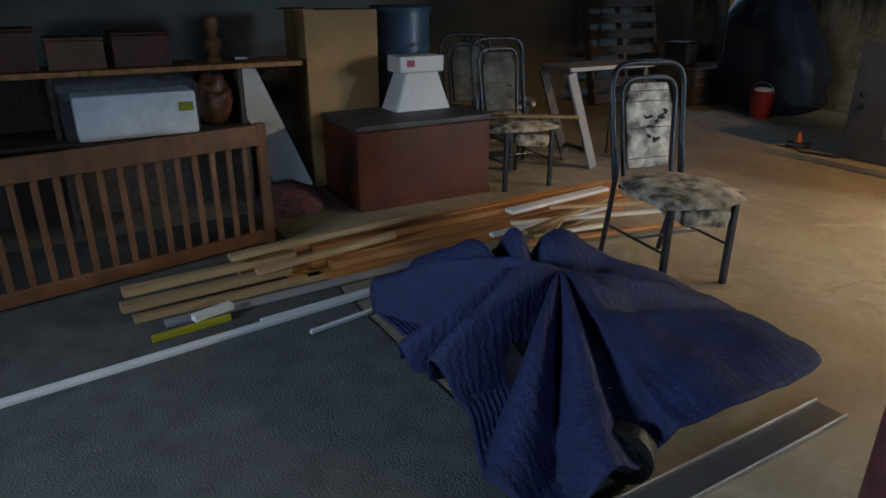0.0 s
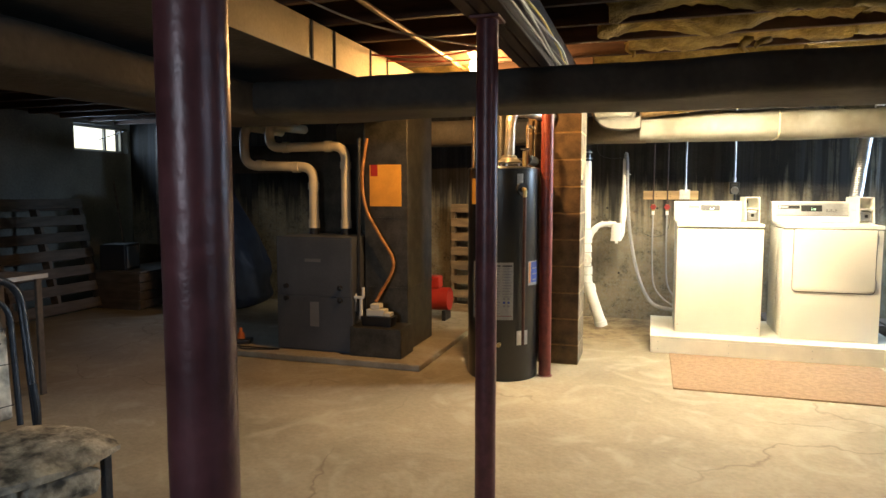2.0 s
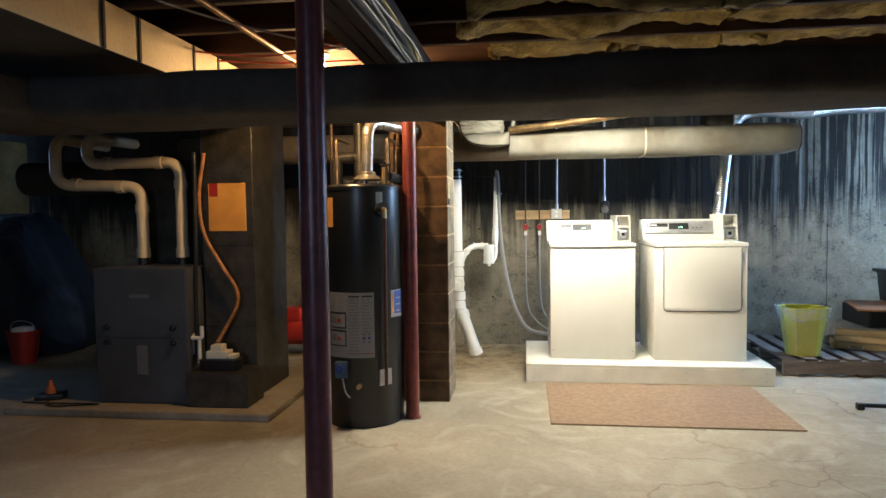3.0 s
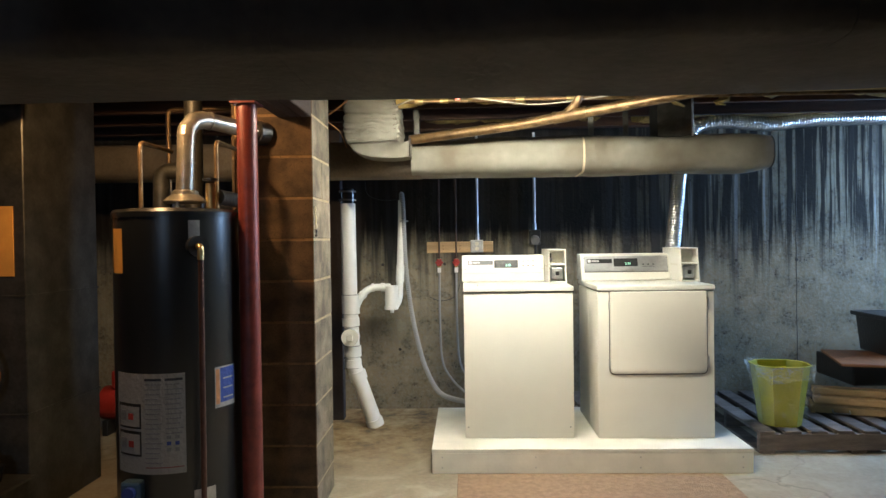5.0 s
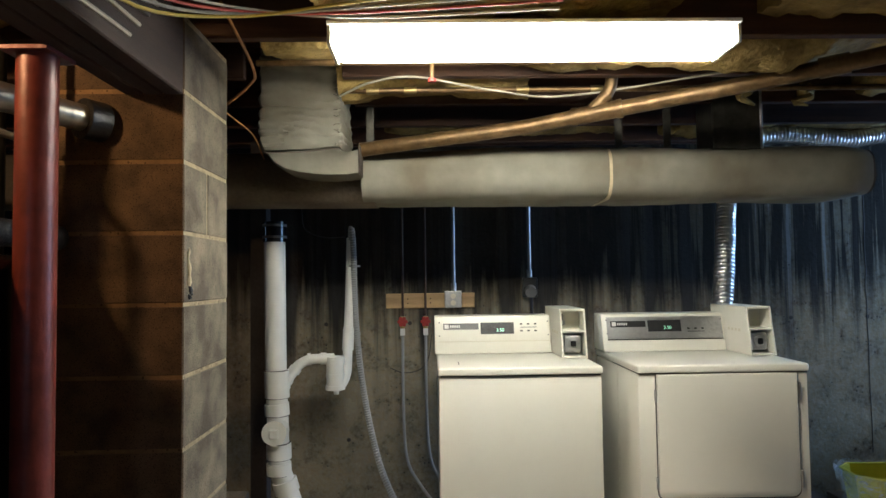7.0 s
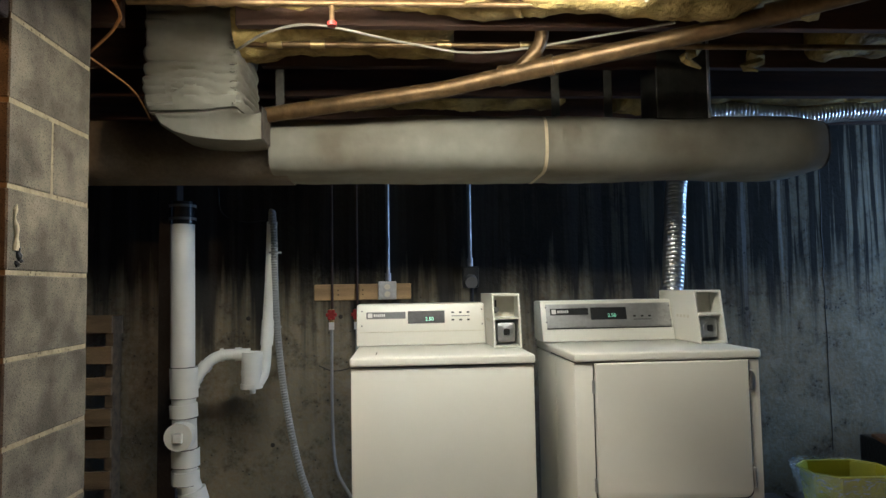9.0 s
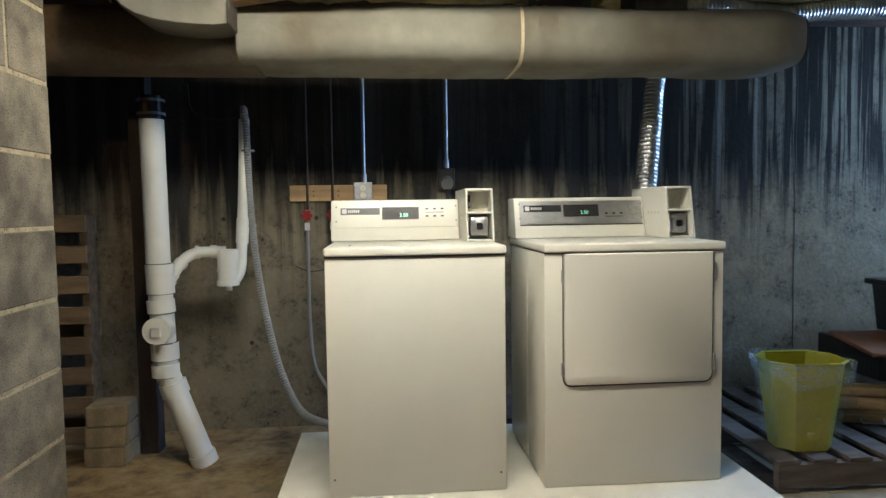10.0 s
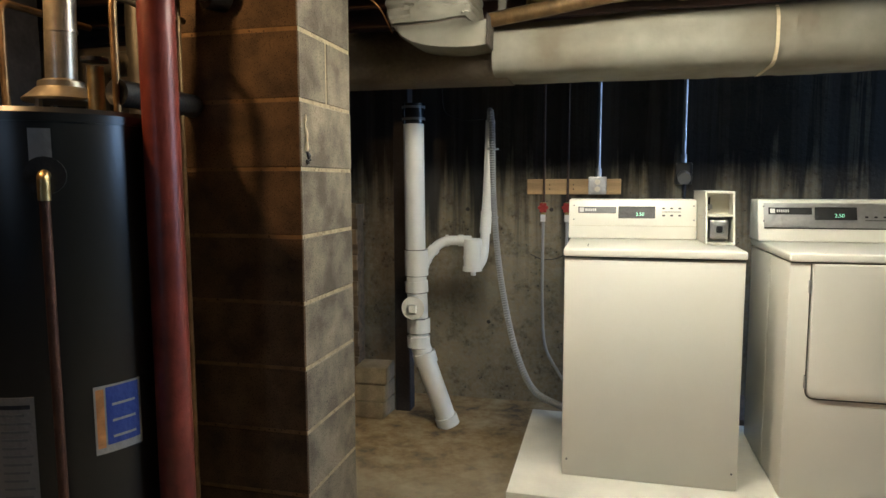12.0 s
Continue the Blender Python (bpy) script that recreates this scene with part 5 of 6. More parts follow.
hz = part("flexible_line", tube(smooth_path([(-0.8, 5.83, 1.75), (-0.84, 5.82, 1.45), (-0.8, 5.8, 1.2), (-0.68, 5.8, 0.98), (-0.58, 5.8, 0.82), (-0.58, 5.8, 0.7), (-0.66, 5.79, 0.55), (-0.7, 5.75, 0.46)], 8), 0.013, 10), M_BOARD, None, "brown rubber tube sagging before the plenum", smooth=True)
tagged(hz, category="hose")
tagged(part("black_line", tube([(-0.845, 5.74, 0.35), (-0.845, 5.78, 1.75)], 0.014, 10), M_BLACK, None, "black insulated refrigerant line beside the furnace", smooth=True), category="pipe")

heater = thing("water_heater", "tall dark grey gas water heater on the floor", "water heater", (0.343, 5.672, 0))
part("tank", lathe([(0.245, 0.0), (0.252, 0.012), (0.252, 0.14), (0.255, 0.145), (0.255, 1.48)], 56), M_TANK, heater, smooth=True)
part("top_cap", lathe([(0.258, 1.466), (0.259, 1.486), (0.25, 1.498), (0.2, 1.503)], 56), M_TANK, heater, smooth=True)


def on_tank(a0, a1, z0, z1, r, n=10, thick=0.0015):
    """A curved label lying on the tank between two angles."""
    bm = bmesh.new()
    rows = []
    for rr in (r, r + thick):
        for z in (z0, z1):
            rows.append([bm.verts.new((rr * math.cos(radians(a0 + (a1 - a0) * i / n)), rr * math.sin(radians(a0 + (a1 - a0) * i / n)), z)) for i in range(n + 1)])
    for a, b in ((0, 1), (2, 3), (0, 2), (1, 3)):
        for i in range(n):
            bm.faces.new((rows[a][i], rows[a][i + 1], rows[b][i + 1], rows[b][i]))
    return bm


lab = part("warning_label", on_tank(228, 298, 0.44, 0.84, 0.2555), M_PAPER, heater, "large dusty white printed label")
for col, (a0, a1) in enumerate(((263, 278), (281, 296))):
    part("print_heading", on_tank(a0, a1, 0.812, 0.822, 0.257, 4, 0.0008), M_BLACK, lab)
    for i in range(17):
        if col and i > 10:
            continue
        z = 0.795 - i * 0.0195
        part("print_line", on_tank(a0, a1 - (i * 5 + col * 3) % 4, z, z + 0.0055, 0.257, 4, 0.0008), M_GREYPLATE, lab)
for i in range(3):
    for a0 in (282, 289):
        part("print_dot", on_tank(a0, a0 + 3.5, 0.53 + 0.025 * i, 0.545 + 0.025 * i, 0.257, 3, 0.0008), M_BLUELABEL if i % 2 else M_GREYPLATE, lab)
part("red_line", on_tank(263, 296, 0.465, 0.469, 0.257, 6, 0.0008), M_RED, lab)
for z in (0.62, 0.51):
    part("print_frame", on_tank(231, 259, z, z + 0.1, 0.257, 4, 0.0008), M_BLACK, lab)
    part("print_panel", on_tank(232.5, 257.5, z + 0.008, z + 0.088, 0.2578, 4, 0.0008), M_PAPER, lab)
    part("red_mark", on_tank(245, 251, z + 0.035, z + 0.06, 0.2586, 3, 0.0008), M_REDPLASTIC, lab)
    part("print_line", on_tank(234, 242, z + 0.03, z + 0.07, 0.2586, 3, 0.0008), M_GREYPLATE, lab)
lab2 = part("blue_label", on_tank(325, 351, 0.675, 0.843, 0.2555), M_PAPER, heater, "white-edged blue label")
part("blue_field", on_tank(331, 349.5, 0.695, 0.838, 0.257, 6, 0.0006), M_BLUELABEL, lab2)
part("brown_strip", on_tank(326, 330, 0.69, 0.835, 0.257, 2, 0.0006), M_BOARD, lab2)
for i in range(3):
    part("print_line", on_tank(334, 347, 0.71 + 0.04 * i, 0.716 + 0.04 * i, 0.2576, 4, 0.0006), M_PAPER, lab2)
part("energy_label", on_tank(222, 240, 1.24, 1.42, 0.2555), M_ORANGECARD, heater, "faded yellow energy label")
part("grey_tag", on_tank(303, 313, 1.37, 1.45, 0.2555), M_STEEL, heater, "small metal tag")
tpv = part("relief_valve", tube([(0.158, -0.19, 1.345), (0.182, -0.218, 1.345)], 0.042, 20), M_BLACK, heater, "black relief valve boss", smooth=True)
part("valve_nozzle", tube(bend_path([(0.175, -0.21, 1.345), (0.198, -0.238, 1.345), (0.198, -0.238, 1.29)], 0.02), 0.013, 12), M_BRASS, tpv, smooth=True)
part("relief_pipe", tube([(0.198, -0.238, 1.3), (0.192, -0.232, 0.27)], 0.011, 12), shader("tarnished_copper", (0.07, 0.03, 0.018), 0.5, 0.4, var=0.3, scale=14), heater, "copper relief pipe", smooth=True)
part("access_plate", on_tank(304, 324, 0.26, 0.36, 0.2545, 6, 0.003), M_STEEL, heater, "grey access cover")
part("drain_valve", tube([(0.03, -0.245, 0.27), (0.033, -0.3, 0.27)], 0.014, 12), M_BRASS, heater, "brass drain valve", smooth=True)
gv = part("gas_valve", box((-0.12, -0.29, 0.32), (-0.04, -0.235, 0.42), 0.012, 2), M_BLUEGREY, heater, "blue-grey gas control")
part("dial", tube([(-0.08, -0.29, 0.38), (-0.08, -0.31, 0.38)], 0.025, 16), M_BLUELABEL, gv, smooth=True)
part("gas_tube", tube(smooth_path([(-0.07, -0.28, 0.32), (-0.05, -0.29, 0.24), (-0.03, -0.27, 0.2)], 5), 0.005, 8), M_STEEL, gv, smooth=True)
flue = thing("flue_pipe", "shiny galvanised flue pipe from the heater to the chimney", "flue", (0.38, 5.67, 1.504))
part("draft_hood", lathe([(0.088, 0.028), (0.092, 0.034), (0.06, 0.062), (0.056, 0.064), (0.055, 0.078), (0.042, 0.084)], 28), M_FLUE, flue, "dull draft hood", smooth=True)
for a in (30, 150, 270):
    part("hood_leg", box((0.075 * math.cos(radians(a)) - 0.006, 0.075 * math.sin(radians(a)) - 0.006, -0.004), (0.075 * math.cos(radians(a)) + 0.006, 0.075 * math.sin(radians(a)) + 0.006, 0.032), 0.001), M_STEEL, flue)
part("upright", tube([(0, 0, 0.08), (0.01, 0, 0.32)], 0.037, 28), M_FLUE, flue, smooth=True)
for z in (0.2, 0.29, 0.315):
    part("seam_band", tube([(0.003 + z * 0.02, 0, z), (0.003 + z * 0.02, 0, z + 0.007)], 0.0385, 28), M_FLUE, flue, smooth=True)
part("elbow", tube([(0.01, 0, 0.315), (0.012, 0.004, 0.345), (0.028, 0.032, 0.385), (0.055, 0.078, 0.4), (0.07, 0.105, 0.401)], 0.039, 28), M_FLUE, flue)
part("seam_band", tube([(0.068, 0.102, 0.4), (0.073, 0.11, 0.4)], 0.042, 28), M_FLUE, flue, smooth=True)
part("cross_pipe", tube([(0.072, 0.108, 0.4), (0.235, 0.385, 0.384)], 0.037, 28), M_FLUE, flue, "brownish galvanised cross pipe", smooth=True)
part("wall_collar", tube([(0.205, 0.334, 0.386), (0.236, 0.386, 0.384)], 0.056, 28), M_BLACK, flue, smooth=True)
for nm, x, y in (("cold_pipe", 0.16, 0.05), ("hot_pipe", -0.17, 0.03)):
    part(nm, tube(bend_path([(x - 0.04, y, -0.004), (x - 0.04, y, 0.3), (x - 0.04, 0.34, 0.3)], 0.03), 0.01, 12), M_COPPER, flue, "copper heater pipe", smooth=True)
sv = part("shutoff_valve", tube([(0.12, -0.02, 0.0), (0.12, -0.02, 0.11)], 0.02, 14), M_BRASS, flue, "brass shut-off valve", smooth=True)
part("valve_wheel", tube([(0.12, -0.02, 0.12), (0.12, -0.02, 0.13)], 0.032, 16), M_BLACK, sv, smooth=True)
tagged(part("insulated_pipe", tube([(0.5, 5.72, 1.56), (0.5, 6.04, 1.56)], 0.035, 16), M_BLACK, None, "black foam-insulated pipe stub behind the heater", smooth=True), category="pipe")
comp = thing("air_compressor", "red air compressor on the floor beside the plenum", "compressor", (-0.82, 7.5, 0))
part("tank", tube([(-0.2, 0, 0.22), (0.2, 0, 0.22)], 0.12, 20), M_REDPLASTIC, comp, smooth=True)
part("motor", box((-0.12, -0.08, 0.33), (0.1, 0.08, 0.46), 0.02, 2), M_REDPLASTIC, comp)
for x in (-0.16, 0.16):
    part("foot", box((x - 0.02, -0.1, 0), (x + 0.02, 0.1, 0.11), 0.004), M_BLACK, comp)
toy = thing("utility_light", "small orange and black work lamp on the slab edge", "work lamp", (-1.93, 5.72, 0.053), 20)
part("base", box((-0.09, -0.06, 0), (0.09, 0.06, 0.04), 0.012, 2), M_BLACK, toy)
part("head", lathe([(0.035, 0.041), (0.03, 0.08), (0.014, 0.1), (0.012, 0.13)], 14), M_ORANGE, toy, smooth=True)
tagged(part("extension_cord", tube(smooth_path([(-1.9, 5.66, 0.06), (-1.8, 5.53, 0.06), (-1.6, 5.56, 0.06), (-1.5, 5.6, 0.06), (-1.9, 5.58, 0.062), (-2.05, 5.6, 0.06)], 6), 0.005, 6), M_BLACK, None, "black cord coiled on the slab", smooth=True), category="cord")

# ---------------- west side ----------------
rug = part("carpet_remnant", box((-2.6, -2.4, 0), (0.35, 1.12, 0.008), 0.003), M_RUG, None, "dark grey carpet remnant on the concrete")
tagged(rug, category="rug")
chest = thing("wooden_chest", "closed reddish mahogany wooden chest on the floor", "chest", (-2.88, 1.68, 0))
part("body", box((0, 0, 0.02), (0.59, 0.98, 0.51), 0.006), M_CHEST, chest)
part("lid", box((-0.008, -0.008, 0.514), (0.6, 0.99, 0.55), 0.008, 2), shader("dusty_dark_lid", (0.07, 0.065, 0.065), 0.6, var=0.3), chest, "dusty dark lid")
part("plinth", box((-0.004, -0.004, 0), (0.597, 0.986, 0.05), 0.004), M_CHEST, chest)


def cardboard(label, x, y, z, w, d, h, rz=0):
    t = thing("cardboard_box", label, "box", (x, y, z), rz)
    part("carton", box((0, 0, 0), (w, d, h), 0.004), M_CARD, t)
    part("flap", box((0, -0.004, h - 0.002), (w, 0.14, h + 0.004), 0.001, 1, pose(0, 0, 0, 3)), M_CARD, t)
    part("flap", box((w, 0.02, h * 0.32), (w + 0.006, d - 0.02, h * 0.33 + 0.004), 0.001), M_CARD, t)
    part("tape", box((w * 0.45, -0.0015, 0), (w * 0.55, 0, h), 0), M_PALE, t)
    return t


cardboard("tall brown cardboard wardrobe box behind the chest", -3.42, 1.64, 0, 0.42, 0.53, 1.2)
barrel = thing("plastic_barrel", "dark blue plastic barrel with a flat lid", "barrel", (-3.45, 2.58, 0))
part("body", lathe([(0.2, 0), (0.225, 0.05), (0.235, 0.6), (0.225, 1.17), (0.22, 1.19)], 28), M_BLUEGREY, barrel, smooth=True)
part("lid", lathe([(0.24, 1.17), (0.242, 1.2), (0.23, 1.215), (0.02, 1.22)], 28), M_BLUEGREY, barrel, smooth=True)
cool = thing("kitchen_appliance", "white tapered countertop appliance on the chest", "appliance", (-2.74, 2.33, 0.551), 90)
part("base", tapered(0.44, 0.24, 0.26, 0.2, 0, 0.25, 0.03, 0.03), M_WHITE, cool, smooth=True)
part("head", box((-0.17, -0.1, 0.251), (0.17, 0.1, 0.36), 0.012, 2), M_WHITE, cool)
part("red_mark", box((-0.12, -0.103, 0.29), (-0.06, -0.1005, 0.335), 0.001), M_REDPLASTIC, cool)


M_GREYPAD = shader("dusty_grey_vinyl", (0.12, 0.115, 0.09), 0.8, tint=(0.07, 0.07, 0.06), var=0.4, scale=9, bump=0.6, fine=30)


def chair(label, x, y, rz, group="worn metal chairs", pad=M_GREYPAD):
    """A tube-framed chair with a padded arched back; faces its own -y."""
    t = thing("metal_chair", label, "chair", (x, y, 0), rz, group)
    for sx in (-1, 1):
        part("back_leg", tube(smooth_path([(sx * 0.19, 0.3, 0.0), (sx * 0.2, 0.22, 0.44), (sx * 0.2, 0.235, 0.6)], 6), 0.014, 10), M_BLACKIRON, t, smooth=True)
        part("front_leg", box((sx * 0.185 - 0.014, -0.21, 0.0), (sx * 0.185 + 0.014, -0.182, 0.425), 0.004, 2), M_BLACKIRON, t)
        part("side_rail", tube([(sx * 0.185, -0.19, 0.2), (sx * 0.195, 0.25, 0.2)], 0.007, 8), M_BLACKIRON, t, smooth=True)
    part("back_frame", tube(bend_path([(-0.2, 0.22, 0.44), (-0.215, 0.32, 1.0), (0.215, 0.32, 1.0), (0.2, 0.22, 0.44)], 0.12, 8), 0.015, 12), M_BLACKIRON, t, smooth=True)
    part("inner_frame", tube(bend_path([(-0.145, 0.23, 0.46), (-0.165, 0.3, 0.93), (0.165, 0.3, 0.93), (0.145, 0.23, 0.46)], 0.1, 8), 0.011, 10), M_BLACKIRON, t, smooth=True)
    bp = bmesh.new()
    add_box(bp, (-0.12, -0.016, 0.0), (0.12, 0.016, 0.42), 0.014, 3)
    bmesh.ops.subdivide_edges(bp, edges=bp.edges[:], cuts=3, use_grid_fill=True)
    for v in bp.verts:
        v.co.x *= 1 + 0.5 * v.co.z
        if v.co.z > 0.32:
            v.co.x *= 1 - 12 * (v.co.z - 0.32) ** 1.6
    bp.transform(pose(0, 0.238, 0.49, -9))
    back = part("backrest", bp, pad, t, "torn vinyl back pad", smooth=True)
    for z, w in ((0.05, 0.125), (0.2, 0.132), (0.33, 0.138), (0.38, 0.12)):
        p = pose(0, 0.238, 0.49, -9)
        part("piping", tube([p @ Vector((-w, -0.0175, z)), p @ Vector((0, -0.019, z + 0.003)), p @ Vector((w, -0.0175, z))], 0.0018, 6), M_SEAM, back)
    r = random.Random(int(x * 100))
    for k in range(9 if pad is M_FABRIC else 3):
        cx, cz = r.uniform(-0.02, 0.1), r.uniform(0.08, 0.3)
        tear = tube(smooth_path([(cx + r.uniform(-0.03, 0.03), -0.0165, cz + r.uniform(-0.012, 0.012)) for q in range(4)], 3), lambda u: 0.002 + 0.006 * math.sin(math.pi * u), 6)
        tear.transform(pose(0, 0.238, 0.49, -9))
        part("tear", tear, M_SEAM, back, "dark torn patch")
    st = bmesh.new()
    bmesh.ops.create_grid(st, x_segments=22, y_segments=22, size=0.5)
    for v in st.verts:
        u, w = v.co.x * 2, v.co.y * 2
        k = max(abs(u), abs(w))
        L = math.hypot(u, w) or 1
        s = 0.35 + 0.65 * k / L
        v.co = Vector((u * s * (0.25 - 0.02 * w), w * s * 0.26, 0.035 * (1 - (k ** 4)) + 0.012 * noise.noise(Vector((u * 3, w * 3, x))) + 0.006 * noise.noise(Vector((u * 9, w * 9, x)))))
    g = bmesh.ops.extrude_face_region(st, geom=st.faces[:])
    for v in [e for e in g["geom"] if isinstance(e, bmesh.types.BMVert)]:
        v.co.z = -0.022
    st.transform(pose(0, -0.02, 0.45))
    part("seat", st, M_SEAT, t, "worn stained seat pad", smooth=True)
    part("seat_frame", box((-0.19, -0.19, 0.408), (0.19, 0.21, 0.427), 0.006), M_BLACKIRON, t)
    part("torn_lining", box((-0.14, -0.17, 0.31), (0.12, 0.05, 0.404), 0.03, 2, pose(0, 0, 0.01, 6, 8)), M_SEAT, t, "torn lining hanging under the seat")
    part("cross_rail", tube([(-0.18, 0.03, 0.2), (0.18, 0.03, 0.2)], 0.007, 8), M_BLACKIRON, t, smooth=True)
    return t


chair("black metal chair with torn cream back, by the lumber", -0.65, 2.62, 80, pad=M_FABRIC)
chair("dusty black metal chair behind the chest", -2.9, 2.98, 80)
chair("dusty black metal chair with a stained back, beside another", -2.4, 2.96, 84)
chair("dusty black metal chair at the back of the row", -3.2, 3.42, 140)
slat1 = part("loose_wood", box((-0.25, -0.03, 0), (0.25, 0.03, 0.02), 0.003), M_PALE, None, "loose pale stick of wood lying on a chair seat")
slat1.matrix_world = pose(-2.2, 3.05, 0.5, 0, 0, 55)
tagged(slat1, category="wood")
table = thing("folding_table", "folding table with a pale edge and a slanting pale leg" , "table", (-2.4, 3.44, 0))
part("tabletop", box((-0.36, 0, 0.77), (-0.004, 0.86, 0.795), 0.005), M_OLDWOOD, table)
part("edge_strip", box((-0.0035, 0, 0.768), (0.004, 0.86, 0.797), 0.001), M_HOSE, table)
for x in (-0.36, -0.03):
    part("leg", box((x, -0.03, 0.0), (x + 0.026, 0.045, 0.81), 0.003, 1, pose(0, 0.315, 0, 21.5)), M_HOSE if x > -0.1 else M_OLDWOOD, table, "slanting pale painted leg" if x > -0.1 else "")
    part("leg", box((x, -0.02, 0.0), (x + 0.024, 0.02, 0.765), 0.003, 1, pose(0, 0.8, 0, 0)), M_OLDWOOD, table)
part("foot_rail", box((-0.333, 0.29, 0.12), (-0.031, 0.32, 0.15), 0.003), M_OLDWOOD, table)

crib = thing("crib_side", "reddish-brown wooden crib side with upright slats, leaning", "crib", (-2.055, 1.04, 0), -78.5, tilt=(0, 0))
part("top_rail", box((0, -0.016, 0.56), (1.45, 0.016, 0.67), 0.006, 2), M_CRIB, crib)
part("bottom_rail", box((0, -0.014, 0.02), (1.45, 0.014, 0.09), 0.005, 2), M_CRIB, crib)
for x in (-0.01, 1.42):
    part("end_post", box((x, -0.02, 0), (x + 0.05, 0.02, 0.675), 0.005, 2), M_CRIB, crib)
for k in range(15):
    part("slat", box((0.1 + k * 0.088, -0.009, 0.088), (0.13 + k * 0.088, 0.009, 0.562), 0.004), M_CRIB, crib)

shelf = thing("shelf_unit", "dark wooden shelf unit with a projecting plank top", "shelf", (-3.1, -0.9, 0))
part("top_plank", box((0.05, 0, 0.885), (0.42, 2.4, 0.915), 0.006, 2), M_BOARD, shelf)
part("back_board", box((0, 0, 0), (0.02, 2.05, 0.88), 0.003), M_OLDWOOD, shelf)
part("lower_shelf", box((0.02, 0, 0.53), (0.5, 2.05, 0.555), 0.003), M_OLDWOOD, shelf)
for y in (0.0, 1.0, 2.0):
    part("upright", box((0.02, y, 0), (0.4, y + 0.03, 0.884), 0.003), M_OLDWOOD, shelf)
M_WRAPPED = shader("white_foam_in_plastic", (0.88, 0.9, 0.9), 0.3, var=0.1, scale=9, bump=0.5, fine=22)
pack = thing("wrapped_package", "white foam package wrapped in clear plastic, on a shelf", "package", (-2.8, 0.14, 0.556))
part("foam_block", box((0, 0.06, 0.0), (0.24, 0.68, 0.24), 0.02, 2), M_WRAPPED, pack)
part("plastic_wrap", box((-0.02, 0, 0), (0.22, 0.7, 0.3), 0.035, 3), M_LINER, pack, "crumpled clear plastic wrap", smooth=True)
part("yellow_tag", box((0.241, 0.58, 0.13), (0.244, 0.66, 0.18), 0.0005), M_YELLOWBIN, pack)
for k, (y, w, h, m_) in enumerate(((-0.25, 0.34, 0.2, M_CHEST), (0.13, 0.28, 0.15, M_CRIB), (0.45, 0.3, 0.17, M_CHEST))):
    bx = thing("wooden_box", ("dark", "brown", "reddish")[k] + " wooden box standing on the plank", "box", (-2.95, y, 0.916))
    part("case", box((0, 0, 0), (0.22, w, h), 0.006, 2), m_, bx)
    part("lid", box((-0.004, -0.004, h + 0.001), (0.224, w + 0.004, h + 0.018), 0.004), m_, bx)
fin = thing("turned_finial", "turned reddish wooden bedpost finial on the plank", "finial", (-2.8, 1.0, 0.916))
part("turning", lathe([(0.04, 0), (0.045, 0.02), (0.025, 0.05), (0.045, 0.09), (0.05, 0.12), (0.022, 0.15), (0.03, 0.175), (0.045, 0.215), (0.04, 0.25), (0.012, 0.275)], 20), M_CRIB, fin, smooth=True)
brn = thing("leather_bag", "crumpled glossy brown leather bag beside the package", "bag", (-2.75, 0.95, 0.556))
lb = bmesh.new()
bmesh.ops.create_icosphere(lb, subdivisions=4, radius=1)
for v in lb.verts:
    v.co = Vector((v.co.x * 0.12, v.co.y * 0.11, (v.co.z * 0.5 + 0.5) * 0.29)) * (1 + 0.22 * noise.noise(v.co * 2.5))
    v.co.z = max(v.co.z, 0)
part("bag_body", lb, shader("brown_leather", (0.16, 0.06, 0.03), 0.3, var=0.25, scale=10, bump=0.4, fine=18), brn, smooth=True)
iron = thing("ironing_board", "pale blue-white ironing board leaning on the cardboard box", "ironing board", (-2.96, 1.6, 0.05), 0, tilt=(22, 0))
ib = bmesh.new()
prof = [(-0.0, 0.0), (0.0, 0.85), (-0.02, 0.95), (-0.08, 0.98), (-0.16, 0.9), (-0.26, 0.0)]
lo = [ib.verts.new((0.0, y, z)) for y, z in prof]
hi = [ib.verts.new((0.025, y, z)) for y, z in prof]
ib.faces.new(lo[::-1])
ib.faces.new(hi)
for k in range(len(prof)):
    ib.faces.new((lo[k], lo[(k + 1) % 6], hi[(k + 1) % 6], hi[k]))
part("board_top", ib, M_WHITE, iron)
heap = part("crumpled_cloth", lathe([(0.26, 0.0), (0.22, 0.06), (0.12, 0.12), (0.02, 0.14)], 26, (0, 0, 0)), shader("red_patterned_cloth", (0.22, 0.07, 0.06), 0.9, tint=(0.1, 0.1, 0.12), var=0.4, scale=30, bump=0.8), None, "crumpled red patterned cloth heap on the floor", smooth=True)
heap.location = (-2.66, 1.34, 0)
for v in heap.data.vertices:
    v.co += Vector((noise.noise(v.co * 9), noise.noise(v.co * 8 + Vector((4, 0, 0))), abs(noise.noise(v.co * 12)))) * 0.04
    v.co.z = max(v.co.z, 0)
tagged(heap, category="cloth")

# lumber on the floor


def plank(label, x0, y0, x1, y1, w, h, z, mat):
    L = math.hypot(x1 - x0, y1 - y0)
    t = part("plank", box((0, -w / 2, 0), (L, w / 2, h), 0.003), mat, None, label)
    t.matrix_world = pose(x0, y0, z, 0, 0, math.degrees(math.atan2(y1 - y0, x1 - x0)))
    tagged(t, category="plank", group="lumber pile")
    return t


